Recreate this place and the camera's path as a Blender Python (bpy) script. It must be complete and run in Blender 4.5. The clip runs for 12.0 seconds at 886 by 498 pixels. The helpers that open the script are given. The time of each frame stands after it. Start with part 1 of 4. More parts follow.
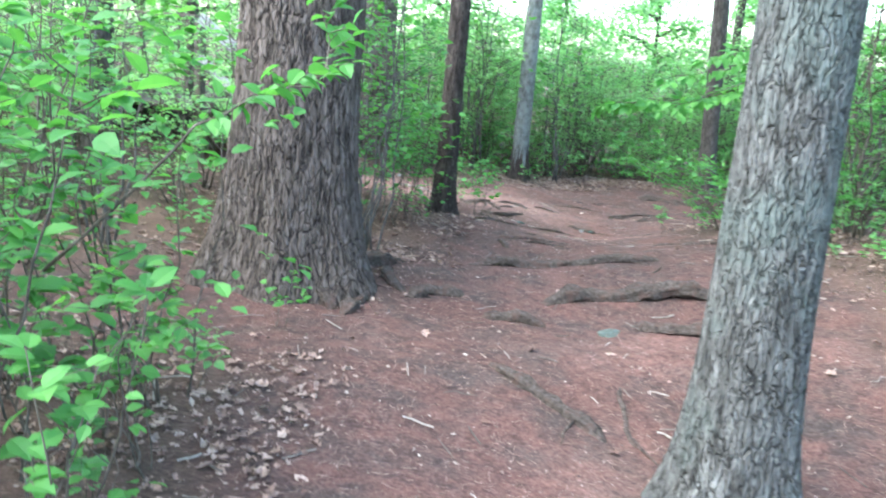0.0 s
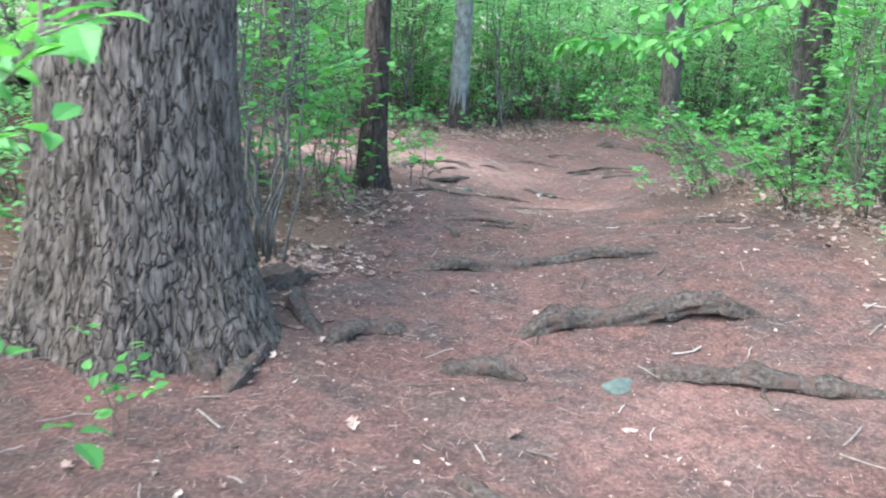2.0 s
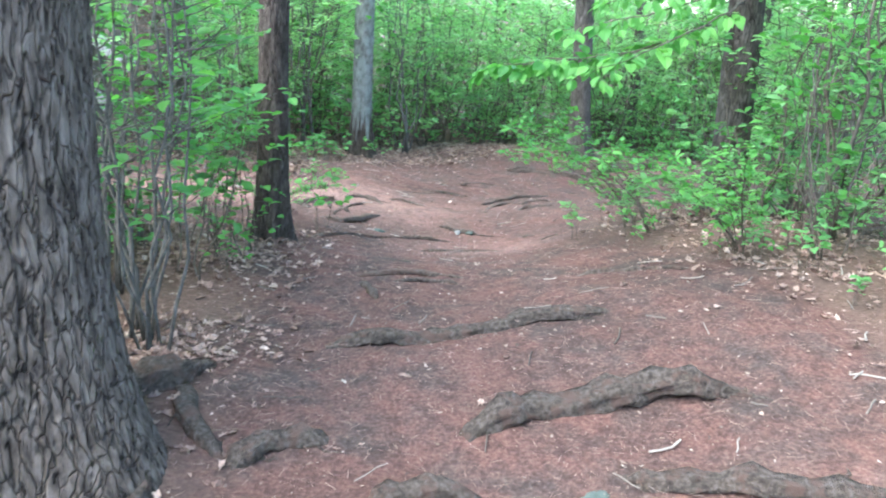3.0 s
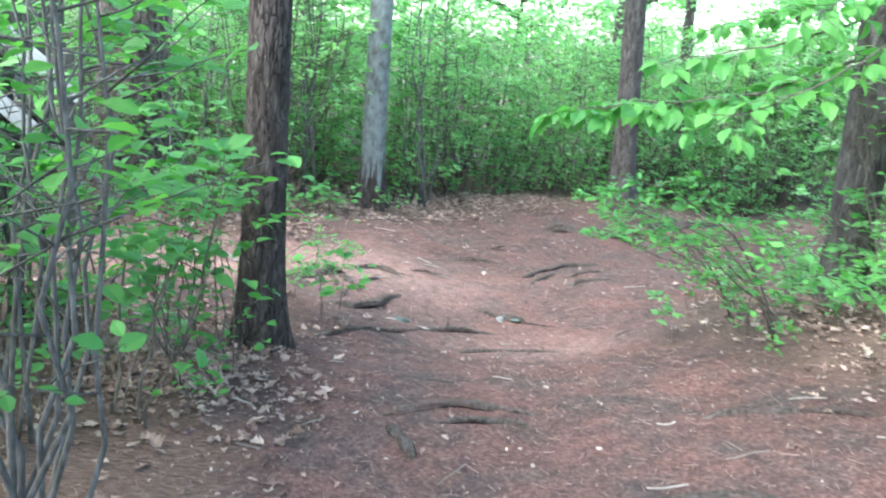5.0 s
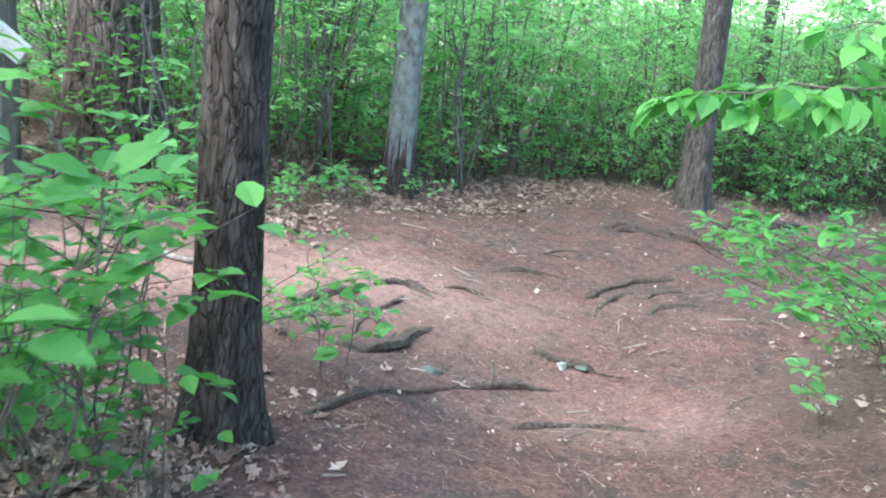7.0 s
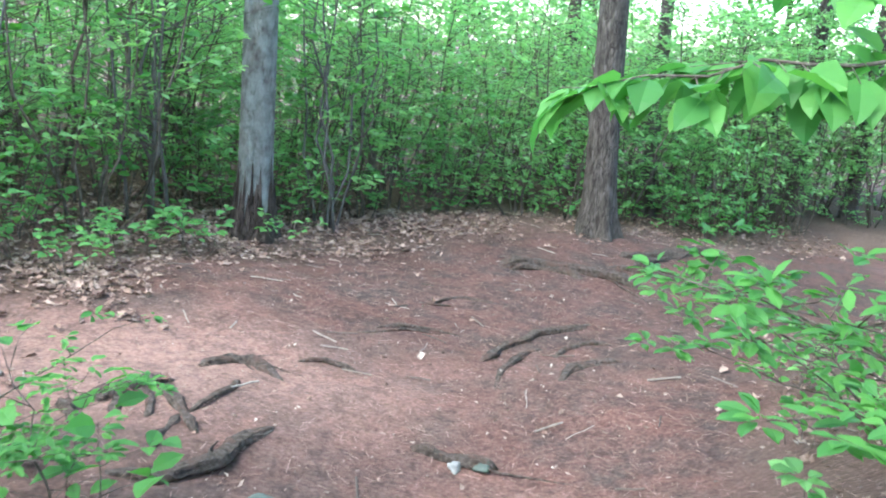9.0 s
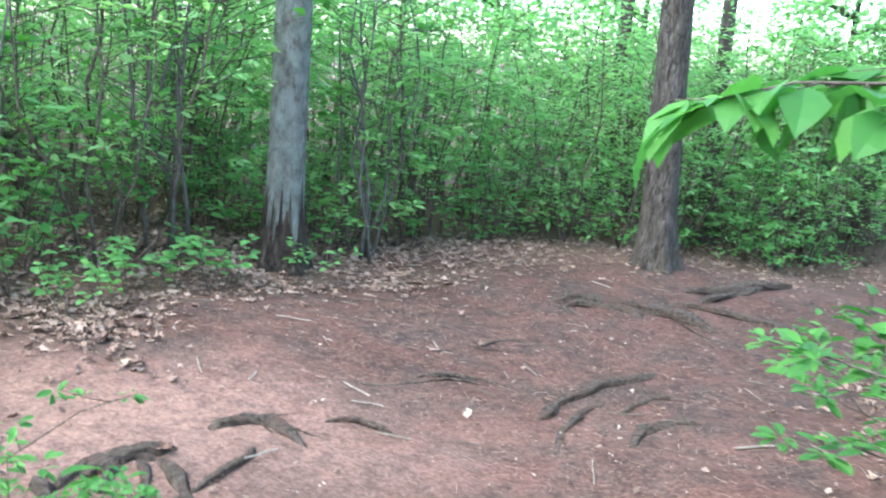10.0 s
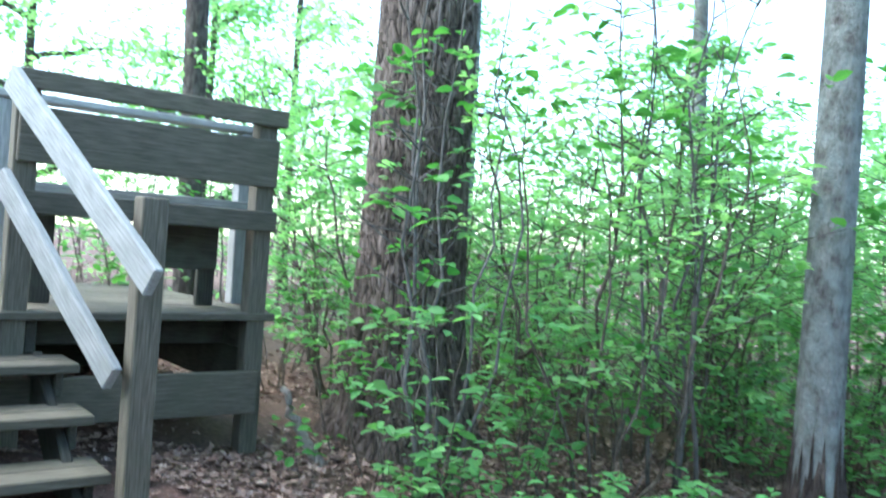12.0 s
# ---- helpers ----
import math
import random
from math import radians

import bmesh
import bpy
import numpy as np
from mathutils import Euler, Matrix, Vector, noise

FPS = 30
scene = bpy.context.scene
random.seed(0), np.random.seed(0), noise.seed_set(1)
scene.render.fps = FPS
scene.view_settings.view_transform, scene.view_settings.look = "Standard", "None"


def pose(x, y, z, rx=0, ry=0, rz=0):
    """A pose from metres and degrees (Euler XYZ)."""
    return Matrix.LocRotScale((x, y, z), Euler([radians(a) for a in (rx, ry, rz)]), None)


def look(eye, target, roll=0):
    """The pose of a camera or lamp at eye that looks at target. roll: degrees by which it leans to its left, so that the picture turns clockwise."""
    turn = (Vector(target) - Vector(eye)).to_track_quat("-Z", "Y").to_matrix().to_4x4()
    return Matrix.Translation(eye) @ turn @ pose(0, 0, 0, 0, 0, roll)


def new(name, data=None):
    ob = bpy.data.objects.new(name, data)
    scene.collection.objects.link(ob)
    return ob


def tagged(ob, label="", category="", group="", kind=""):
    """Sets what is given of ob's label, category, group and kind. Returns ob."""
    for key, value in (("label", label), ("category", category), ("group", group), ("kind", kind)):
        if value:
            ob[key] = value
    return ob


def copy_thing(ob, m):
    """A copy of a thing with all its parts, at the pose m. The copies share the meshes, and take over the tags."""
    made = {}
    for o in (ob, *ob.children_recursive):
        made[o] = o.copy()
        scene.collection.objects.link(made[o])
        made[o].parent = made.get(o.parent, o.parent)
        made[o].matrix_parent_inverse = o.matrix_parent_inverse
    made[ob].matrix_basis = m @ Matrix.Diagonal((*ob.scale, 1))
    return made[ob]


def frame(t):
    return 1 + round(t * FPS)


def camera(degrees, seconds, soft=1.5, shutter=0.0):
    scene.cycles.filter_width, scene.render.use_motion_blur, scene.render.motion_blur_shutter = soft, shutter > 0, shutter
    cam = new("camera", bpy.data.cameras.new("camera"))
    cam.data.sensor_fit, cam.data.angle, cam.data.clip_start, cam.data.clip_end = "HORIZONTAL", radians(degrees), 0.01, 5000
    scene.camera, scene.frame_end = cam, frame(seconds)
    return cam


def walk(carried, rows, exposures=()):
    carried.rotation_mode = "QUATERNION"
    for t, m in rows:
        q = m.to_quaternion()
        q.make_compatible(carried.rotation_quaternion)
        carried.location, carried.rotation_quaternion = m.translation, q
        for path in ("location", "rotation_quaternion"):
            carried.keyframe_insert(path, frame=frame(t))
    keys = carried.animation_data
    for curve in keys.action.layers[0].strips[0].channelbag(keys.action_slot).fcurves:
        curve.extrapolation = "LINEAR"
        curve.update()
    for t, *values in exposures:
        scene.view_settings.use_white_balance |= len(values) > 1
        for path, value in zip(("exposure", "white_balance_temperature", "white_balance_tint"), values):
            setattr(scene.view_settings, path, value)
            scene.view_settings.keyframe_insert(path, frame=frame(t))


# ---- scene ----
cam = camera(55, 12.0, soft=2.0, shutter=0.3)
PATH = [
    (0, look((-0.107, 0.075, 1.145), (-0.208, 2.017, 0.681), 4.81)),
    (0.5, look((-0.126, 0.456, 1.139), (-0.380, 2.394, 0.716), 1.22)),
    (1, look((-0.180, 0.748, 1.198), (-0.502, 2.670, 0.750), 2.10)),
    (1.5, look((-0.286, 1.294, 1.223), (-0.412, 3.231, 0.739), 2.73)),
    (2, look((-0.213, 1.880, 1.137), (-0.146, 3.784, 0.529), 3.58)),
    (2.5, look((-0.200, 2.309, 1.189), (-0.057, 4.208, 0.577), 4.42)),
    (2.7, look((-0.265, 2.464, 1.196), (-0.047, 4.362, 0.604), 3.74)),
    (4.3, look((-0.364, 3.907, 1.094), (0.091, 5.781, 0.564), 5.09)),
    (4.5, look((-0.403, 4.133, 1.124), (0.030, 6.016, 0.608), 5.09)),
    (5, look((-0.364, 4.433, 1.066), (-0.051, 6.346, 0.575), 4.66)),
    (5.5, look((-0.258, 4.752, 1.073), (-0.081, 6.700, 0.655), 3.57)),
    (6, look((-0.294, 5.170, 1.070), (-0.039, 7.104, 0.629), 5.51)),
    (6.5, look((-0.298, 5.491, 0.985), (-0.041, 7.408, 0.479), 6.91)),
    (6.7, look((-0.284, 5.664, 1.005), (-0.047, 7.570, 0.449), 6.86)),
    (8.3, look((-0.157, 6.811, 0.713), (0.343, 8.651, 0.108), 4.26)),
    (8.5, look((-0.087, 6.864, 0.707), (0.401, 8.724, 0.157), 5.31)),
    (9, look((0.113, 7.068, 0.771), (0.597, 8.948, 0.288), 5.38)),
    (9.5, look((0.175, 7.303, 0.735), (0.649, 9.186, 0.258), 7.83)),
    (10, look((0.185, 7.644, 0.714), (0.584, 9.553, 0.270), 5.27)),
    (10.5, look((0.332, 7.850, 0.716), (0.403, 9.803, 0.289), 5.60)),
    (11, look((0.154, 7.895, 0.695), (-0.205, 9.838, 0.383), 3.15)),
    (11.5, look((0.039, 8.097, 0.644), (-0.557, 9.995, 0.445), 5.30)),
    (12, look((0.232, 8.282, 0.605), (-0.582, 10.109, 0.609), 3.97)),
]
EXPOSURES = [(0, 3.1, 6050, 3), (2.5, 3.3, 6050, 3), (5, 3.35, 6050, 2), (6.5, 3.3, 6050, 2), (8.5, 3.2, 6050, 3), (9.5, 3.2, 6050, 3), (10.5, 3.3, 6050, 3), (11, 3.35, 6000, 1), (11.5, 3.45, 5980, 1), (12, 3.1, 5850, 4)]
walk(cam, PATH, EXPOSURES)

# ---- world and sun: bright overcast over a clearing ----
world = bpy.data.worlds.new("sky")
world.use_nodes = True
scene.world = world
wn, wl = world.node_tree.nodes, world.node_tree.links
sky = wn.new("ShaderNodeTexSky")
sky.sky_type, sky.sun_disc = "NISHITA", False
sky.sun_elevation, sky.sun_rotation = radians(52), radians(-114)
sky.air_density, sky.dust_density, sky.ozone_density = 1.0, 1.5, 1.0
wl.new(sky.outputs["Color"], wn["Background"].inputs["Color"])
wn["Background"].inputs["Strength"].default_value = 0.15
sun = new("sun", bpy.data.lights.new("sun", "SUN"))
sun.data.energy, sun.data.angle, sun.data.color = 1.2, radians(70), (1.0, 0.96, 0.9)
sun.matrix_world = look((-10, 5.5, 14), (0, 10, 0))


# ---- materials ----
def material(name, rough=0.8, spec=0.3):
    m = bpy.data.materials.new(name)
    m.use_nodes = True
    b = m.node_tree.nodes["Principled BSDF"]
    b.inputs["Roughness"].default_value = rough
    b.inputs["Specular IOR Level"].default_value = spec
    return m, m.node_tree.nodes, m.node_tree.links, b


def noise_node(n, l, scale, detail=6, stretch=None, coord="Object", rough=0.6):
    tc = n.new("ShaderNodeTexCoord")
    t = n.new("ShaderNodeTexNoise")
    t.inputs["Scale"].default_value, t.inputs["Detail"].default_value = scale, detail
    t.inputs["Roughness"].default_value = rough
    if stretch:
        mp = n.new("ShaderNodeMapping")
        mp.inputs["Scale"].default_value = stretch
        l.new(tc.outputs[coord], mp.inputs["Vector"])
        l.new(mp.outputs["Vector"], t.inputs["Vector"])
    else:
        l.new(tc.outputs[coord], t.inputs["Vector"])
    return t


def ramp(n, l, source, stops):
    r = n.new("ShaderNodeValToRGB")
    e = r.color_ramp.elements
    while len(e) < len(stops):
        e.new(0.5)
    for k, (p, c) in zip(e, stops):
        k.position, k.color = p, (*c, 1)
    l.new(source, r.inputs["Fac"])
    return r


def mix(n, l, fac, a, b, mode="MIX"):
    m = n.new("ShaderNodeMix")
    m.data_type, m.blend_type = "RGBA", mode
    for sock, v in ((m.inputs[0], fac), (m.inputs[6], a), (m.inputs[7], b)):
        if isinstance(v, (int, float)):
            sock.default_value = v
        elif isinstance(v, tuple):
            sock.default_value = (*v, 1)
        else:
            l.new(v, sock)
    return m.outputs[2]


def bump(n, l, b, source, strength, distance):
    k = n.new("ShaderNodeBump")
    k.inputs["Strength"].default_value, k.inputs["Distance"].default_value = strength, distance
    l.new(source, k.inputs["Height"])
    l.new(k.outputs["Normal"], b.inputs["Normal"])


def ground_material():
    m, n, l, b = material("forest_floor", 0.95, 0.15)
    fine = noise_node(n, l, 55, 8)
    mid = noise_node(n, l, 3.2, 6)
    big = noise_node(n, l, 0.55, 4)
    needles = noise_node(n, l, 26, 5, (1.0, 5.0, 1.0))
    trail = ramp(n, l, fine.outputs["Fac"], [(0.25, (0.053, 0.029, 0.024)), (0.5, (0.105, 0.058, 0.048)), (0.75, (0.181, 0.110, 0.093))])
    grey = ramp(n, l, fine.outputs["Fac"], [(0.3, (0.039, 0.028, 0.024)), (0.55, (0.077, 0.058, 0.051)), (0.8, (0.146, 0.116, 0.101))])
    f = ramp(n, l, mid.outputs["Fac"], [(0.42, (0, 0, 0)), (0.66, (1, 1, 1))])
    c = mix(n, l, f.outputs["Color"], trail.outputs["Color"], grey.outputs["Color"])
    # bare trail made paler and pinker, with a patch of sunlight in its colour
    sunlit_sand = ramp(n, l, fine.outputs["Fac"], [(0.3, (0.181, 0.107, 0.086)), (0.7, (0.361, 0.229, 0.193))])
    worn_sunlit = n.new("ShaderNodeAttribute")
    worn_sunlit.attribute_name = "worn_sunlit"
    c = mix(n, l, worn_sunlit.outputs["Fac"], c, sunlit_sand.outputs["Color"])
    patchy = noise_node(n, l, 13, 5, None, "Object", 0.7)
    spot = ramp(n, l, patchy.outputs["Fac"], [(0.34, (0.62, 0.64, 0.66)), (0.52, (1.0, 1.0, 1.0)), (0.70, (1.22, 1.17, 1.15))])
    c = mix(n, l, 1.0, c, spot.outputs["Color"], "MULTIPLY")
    lit = n.new("ShaderNodeAttribute")
    lit.attribute_name = "litter"
    humus = ramp(n, l, needles.outputs["Fac"], [(0.3, (0.045, 0.030, 0.024)), (0.55, (0.125, 0.083, 0.066)), (0.8, (0.265, 0.19, 0.15))])
    c = mix(n, l, lit.outputs["Fac"], c, humus.outputs["Color"])
    g = ramp(n, l, big.outputs["Fac"], [(0.35, (0.8, 0.8, 0.8)), (0.65, (1.15, 1.1, 1.1))])
    c = mix(n, l, 1.0, c, g.outputs["Color"], "MULTIPLY")
    l.new(c, b.inputs["Base Color"])
    h = n.new("ShaderNodeMath")
    h.operation = "ADD"
    l.new(fine.outputs["Fac"], h.inputs[0])
    l.new(needles.outputs["Fac"], h.inputs[1])
    bump(n, l, b, h.outputs[0], 0.5, 0.02)
    return m


def plate_edges(n, l, scale, stretch):
    """0 in the furrows between long bark plates, 1 on their backs."""
    tc = n.new("ShaderNodeTexCoord")
    warp = n.new("ShaderNodeTexNoise")
    warp.inputs["Scale"].default_value, warp.inputs["Detail"].default_value = 7, 3
    l.new(tc.outputs["Object"], warp.inputs["Vector"])
    add = n.new("ShaderNodeVectorMath")
    add.operation = "MULTIPLY_ADD"
    add.inputs[1].default_value = (0.07, 0.07, 0.12)
    l.new(warp.outputs["Color"], add.inputs[0])
    l.new(tc.outputs["Object"], add.inputs[2])
    mp = n.new("ShaderNodeMapping")
    mp.inputs["Scale"].default_value = stretch
    l.new(add.outputs["Vector"], mp.inputs["Vector"])
    v = n.new("ShaderNodeTexVoronoi")
    v.feature = "DISTANCE_TO_EDGE"
    v.inputs["Scale"].default_value = scale
    l.new(mp.outputs["Vector"], v.inputs["Vector"])
    return ramp(n, l, v.outputs["Distance"], [(0.0, (0, 0, 0)), (0.035, (0.6, 0.6, 0.6)), (0.09, (1, 1, 1))])


def bark_material(name, deep, mid_c, high, moss=None, stretch=(1, 1, 0.28), scale=26, plates=0.03, plate=None, furrow=0.85, moss_at=(0.48, 0.62), patch=2.2):
    m, n, l, b = material(name, 0.92, 0.15)
    grain = noise_node(n, l, scale, 8, stretch)
    tint = noise_node(n, l, patch, 5, (1, 1, 0.8))
    cr = n.new("ShaderNodeAttribute")
    cr.attribute_name = "crack"
    c = ramp(n, l, grain.outputs["Fac"], [(0.28, deep), (0.5, mid_c), (0.75, high)]).outputs["Color"]
    c = mix(n, l, cr.outputs["Fac"], c, deep)
    if moss:
        k = ramp(n, l, tint.outputs["Fac"], [(moss_at[0], (0, 0, 0)), (moss_at[1], (0.75, 0.75, 0.75))])
        c = mix(n, l, k.outputs["Color"], c, moss)
    edge = None
    if plate:
        edge = plate_edges(n, l, *plate)
        low = ramp(n, l, edge.outputs["Color"], [(0.0, (furrow, furrow, furrow)), (0.7, (0, 0, 0))])
        c = mix(n, l, low.outputs["Color"], c, deep)
    l.new(c, b.inputs["Base Color"])
    fine = noise_node(n, l, scale * 3.2, 6, stretch)
    h = n.new("ShaderNodeMath")
    h.operation = "ADD"
    l.new(grain.outputs["Fac"], h.inputs[0])
    l.new(fine.outputs["Fac"], h.inputs[1])
    out = h.outputs[0]
    if edge:
        deepen = n.new("ShaderNodeMath")
        deepen.operation = "MULTIPLY_ADD"
        deepen.inputs[1].default_value = 1.2
        l.new(edge.outputs["Color"], deepen.inputs[0])
        l.new(out, deepen.inputs[2])
        out = deepen.outputs[0]
    bump(n, l, b, out, 0.9, plates)
    return m


def leaf_material(name, dark, light, per_island=True, trans=0.5):
    m, n, l, b = material(name, 0.5, 0.35)
    geo = n.new("ShaderNodeNewGeometry")
    obj = n.new("ShaderNodeObjectInfo")
    r = ramp(n, l, geo.outputs["Random Per Island"], [(0.0, dark), (1.0, light)])
    o = ramp(n, l, obj.outputs["Random"], [(0.0, (0.78, 0.86, 0.8)), (1.0, (1.15, 1.08, 1.05))])
    c = mix(n, l, 1.0, r.outputs["Color"], o.outputs["Color"], "MULTIPLY")
    l.new(c, b.inputs["Base Color"])
    t = n.new("ShaderNodeBsdfTranslucent")
    warm = mix(n, l, 1.0, c, (1.05, 1.15, 0.7), "MULTIPLY")
    l.new(warm, t.inputs["Color"])
    s = n.new("ShaderNodeMixShader")
    s.inputs["Fac"].default_value = trans
    l.new(b.outputs["BSDF"], s.inputs[1])
    l.new(t.outputs["BSDF"], s.inputs[2])
    l.new(s.outputs["Shader"], n["Material Output"].inputs["Surface"])
    return m


def island_material(name, colours, rough=0.8, grain=40):
    m, n, l, b = material(name, rough, 0.25)
    geo = n.new("ShaderNodeNewGeometry")
    r = ramp(n, l, geo.outputs["Random Per Island"], [(i / (len(colours) - 1), c) for i, c in enumerate(colours)])
    g = noise_node(n, l, grain, 4)
    k = ramp(n, l, g.outputs["Fac"], [(0.3, (0.65, 0.65, 0.65)), (0.7, (1.2, 1.2, 1.2))])
    l.new(mix(n, l, 1.0, r.outputs["Color"], k.outputs["Color"], "MULTIPLY"), b.inputs["Base Color"])
    return m


def wood_material(name, dark, light, stain=(0.10, 0.12, 0.09), amount=0.5):
    m, n, l, b = material(name, 0.85, 0.2)
    grain = noise_node(n, l, 9, 8, (0.9, 16.0, 16.0))
    blot = noise_node(n, l, 2.6, 5)
    obj = n.new("ShaderNodeObjectInfo")
    c = ramp(n, l, grain.outputs["Fac"], [(0.3, dark), (0.7, light)]).outputs["Color"]
    k = ramp(n, l, blot.outputs["Fac"], [(0.45, (0, 0, 0)), (0.7, (amount, amount, amount))])
    c = mix(n, l, k.outputs["Color"], c, stain)
    o = ramp(n, l, obj.outputs["Random"], [(0.0, (0.8, 0.8, 0.8)), (1.0, (1.15, 1.13, 1.1))])
    l.new(mix(n, l, 1.0, c, o.outputs["Color"], "MULTIPLY"), b.inputs["Base Color"])
    bump(n, l, b, grain.outputs["Fac"], 0.35, 0.004)
    return m


FLOOR = ground_material()
OAK_BARK = bark_material("oak_bark", (0.032, 0.030, 0.027), (0.118, 0.115, 0.107), (0.235, 0.231, 0.218), (0.12, 0.145, 0.132), plate=(36, (1, 1, 0.14)), plates=0.02, furrow=0.6)
PINE_BARK = bark_material("pine_bark", (0.028, 0.022, 0.019), (0.12, 0.094, 0.08), (0.215, 0.177, 0.155), plates=0.02, plate=(32, (1, 1, 0.13)), furrow=0.75)
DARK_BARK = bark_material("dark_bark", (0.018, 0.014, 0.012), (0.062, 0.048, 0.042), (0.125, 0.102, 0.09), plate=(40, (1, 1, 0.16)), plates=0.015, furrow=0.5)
GREY_BARK = bark_material("grey_bark", (0.05, 0.046, 0.042), (0.125, 0.118, 0.11), (0.25, 0.245, 0.23), (0.25, 0.28, 0.265), (1, 1, 0.5), 20, 0.035, None, 0.35, (0.34, 0.66), 11)
BROWN_BARK = bark_material("brown_bark", (0.03, 0.025, 0.022), (0.085, 0.073, 0.065), (0.16, 0.143, 0.13), plate=(40, (1, 1, 0.14)), plates=0.015, furrow=0.5)
ROOT_BARK = bark_material("root_bark", (0.032, 0.025, 0.022), (0.092, 0.073, 0.062), (0.185, 0.155, 0.135), (0.125, 0.078, 0.064), (1, 1, 1), 42, 0.03, None, 0.85, (0.5, 0.62), 13)
STICK_BARK = bark_material("stick_bark", (0.10, 0.08, 0.07), (0.27, 0.235, 0.21), (0.42, 0.38, 0.345), None, (1, 1, 0.6), 16)
STEM = bark_material("stem_bark", (0.035, 0.028, 0.022), (0.09, 0.075, 0.06), (0.20, 0.175, 0.145), None, (1, 1, 0.4), 40, 0.004)
LEAF = leaf_material("shrub_leaf", (0.11, 0.27, 0.10), (0.20, 0.44, 0.16))
# paler than real leaves: brightness the dense thicket lacks is put into the colour
LEAF_FAR = leaf_material("brightened_thicket_leaf", (0.17, 0.36, 0.16), (0.31, 0.55, 0.25), True, 0.6)
LEAF_NEAR = leaf_material("broad_leaf", (0.068, 0.21, 0.055), (0.13, 0.335, 0.078), True, 0.5)
STEM_GREY = bark_material("grey_stem_bark", (0.045, 0.041, 0.037), (0.10, 0.092, 0.085), (0.18, 0.17, 0.16), None, (1, 1, 0.4), 40, 0.004)
CROWN = leaf_material("crown_leaf", (0.04, 0.13, 0.035), (0.09, 0.26, 0.05))
DEAD = island_material("dead_leaf", [(0.11, 0.064, 0.05), (0.25, 0.165, 0.132), (0.36, 0.26, 0.215), (0.14, 0.088, 0.07), (0.20, 0.132, 0.108), (0.30, 0.21, 0.172), (0.40, 0.305, 0.255)])
CHIP = island_material("bark_flake", [(0.10, 0.055, 0.045), (0.36, 0.29, 0.24), (0.07, 0.05, 0.042), (0.26, 0.19, 0.155), (0.16, 0.11, 0.085), (0.5, 0.43, 0.37)])
NEEDLE = island_material("dry_needle", [(0.10, 0.052, 0.042), (0.18, 0.11, 0.09), (0.33, 0.235, 0.195)])
TWIG = island_material("dry_twig", [(0.06, 0.048, 0.04), (0.17, 0.14, 0.12), (0.34, 0.30, 0.26)])
STONE = island_material("stone", [(0.06, 0.078, 0.066), (0.095, 0.115, 0.10)], 0.9, 18)
PALE_STONE = island_material("pale_stone", [(0.18, 0.18, 0.172), (0.25, 0.25, 0.24)], 0.9, 25)
WOOD = wood_material("weathered_wood", (0.052, 0.046, 0.036), (0.148, 0.133, 0.106), (0.075, 0.077, 0.056))
PALE_WOOD = wood_material("sun_bleached_wood", (0.19, 0.195, 0.19), (0.38, 0.385, 0.38), (0.15, 0.165, 0.16), 0.4)
# deck timber darkened in its colour for the shade under floor, bench and steps
DARK_WOOD = wood_material("shaded_wood", (0.022, 0.021, 0.018), (0.07, 0.065, 0.056))


# ---- building helpers ----
def part(name, data, mat, parent=None, label=""):
    """One mesh object from a bmesh or from (verts, faces), under a thing or part."""
    me = bpy.data.meshes.new(name)
    if isinstance(data, tuple):
        me.from_pydata(data[0], [], data[1])
    else:
        data.to_mesh(me)
        data.free()
    me.materials.append(mat)
    ob = new(name, me)
    ob.parent = parent
    if label:
        ob["label"] = label
    return ob


def smooth(ob):
    ob.data.shade_smooth()
    return ob


def base(name, m, label, category, group="", kind=""):
    ob = new(name)
    ob.empty_display_size = 0.1
    ob.matrix_world = m
    return tagged(ob, label, category, group, kind)


def gauss(x, y, cx, cy, sx, sy):
    return np.exp(-0.5 * (((x - cx) / sx) ** 2 + ((y - cy) / sy) ** 2))


def height(x, y):
    """Ground level: a gentle side slope with a bank beside the trail, levelling off far away."""
    x, y = np.asarray(x, float), np.asarray(y, float)
    xs = np.where(x > 0, 4 * np.tanh(x / 4), 9 * np.tanh(x / 9))
    ys = 14 * np.tanh((y - 8) / 14)
    z = -0.65 - 0.09 * xs - 0.02 * ys + 0.62 * gauss(x, y, 3.2, 6.9, 1.7, 1.9)
    z = z + 0.10 * gauss(x, y, -0.6, 8.3, 0.6, 0.8) + 0.2 * gauss(x, y, 3.4, 14.2, 0.9, 0.8)
    z = z + 0.18 * gauss(x, y, 2.9, 9.0, 1.0, 1.1) - 0.2 * gauss(x, y, 1.0, 9.4, 0.7, 1.0)
    z = z + 0.018 * np.sin(2.1 * x + 0.7 * y) + 0.015 * np.sin(3.3 * y - 1.2 * x) + 0.008 * np.sin(7 * x + 5 * y)
    return z


def gz(x, y):
    return float(height(x, y))


TRAIL = [(-0.3, -6), (0.1, 0), (0.6, 3), (0.85, 6), (0.5, 9), (1.3, 11.3), (2.6, 12.6), (5.0, 13.3), (9.0, 14.5), (16, 16)]
WIDTH = [1.2, 1.3, 1.7, 1.6, 1.0, 1.7, 1.3, 1.0, 0.9, 0.9]
FORE = [(0.0, 4.5), (-1.2, 4.65), (-2.3, 4.75)]
SPUR = [(0.6, 10.4), (-0.6, 10.2), (-1.7, 10.3), (-3.2, 10.2)]


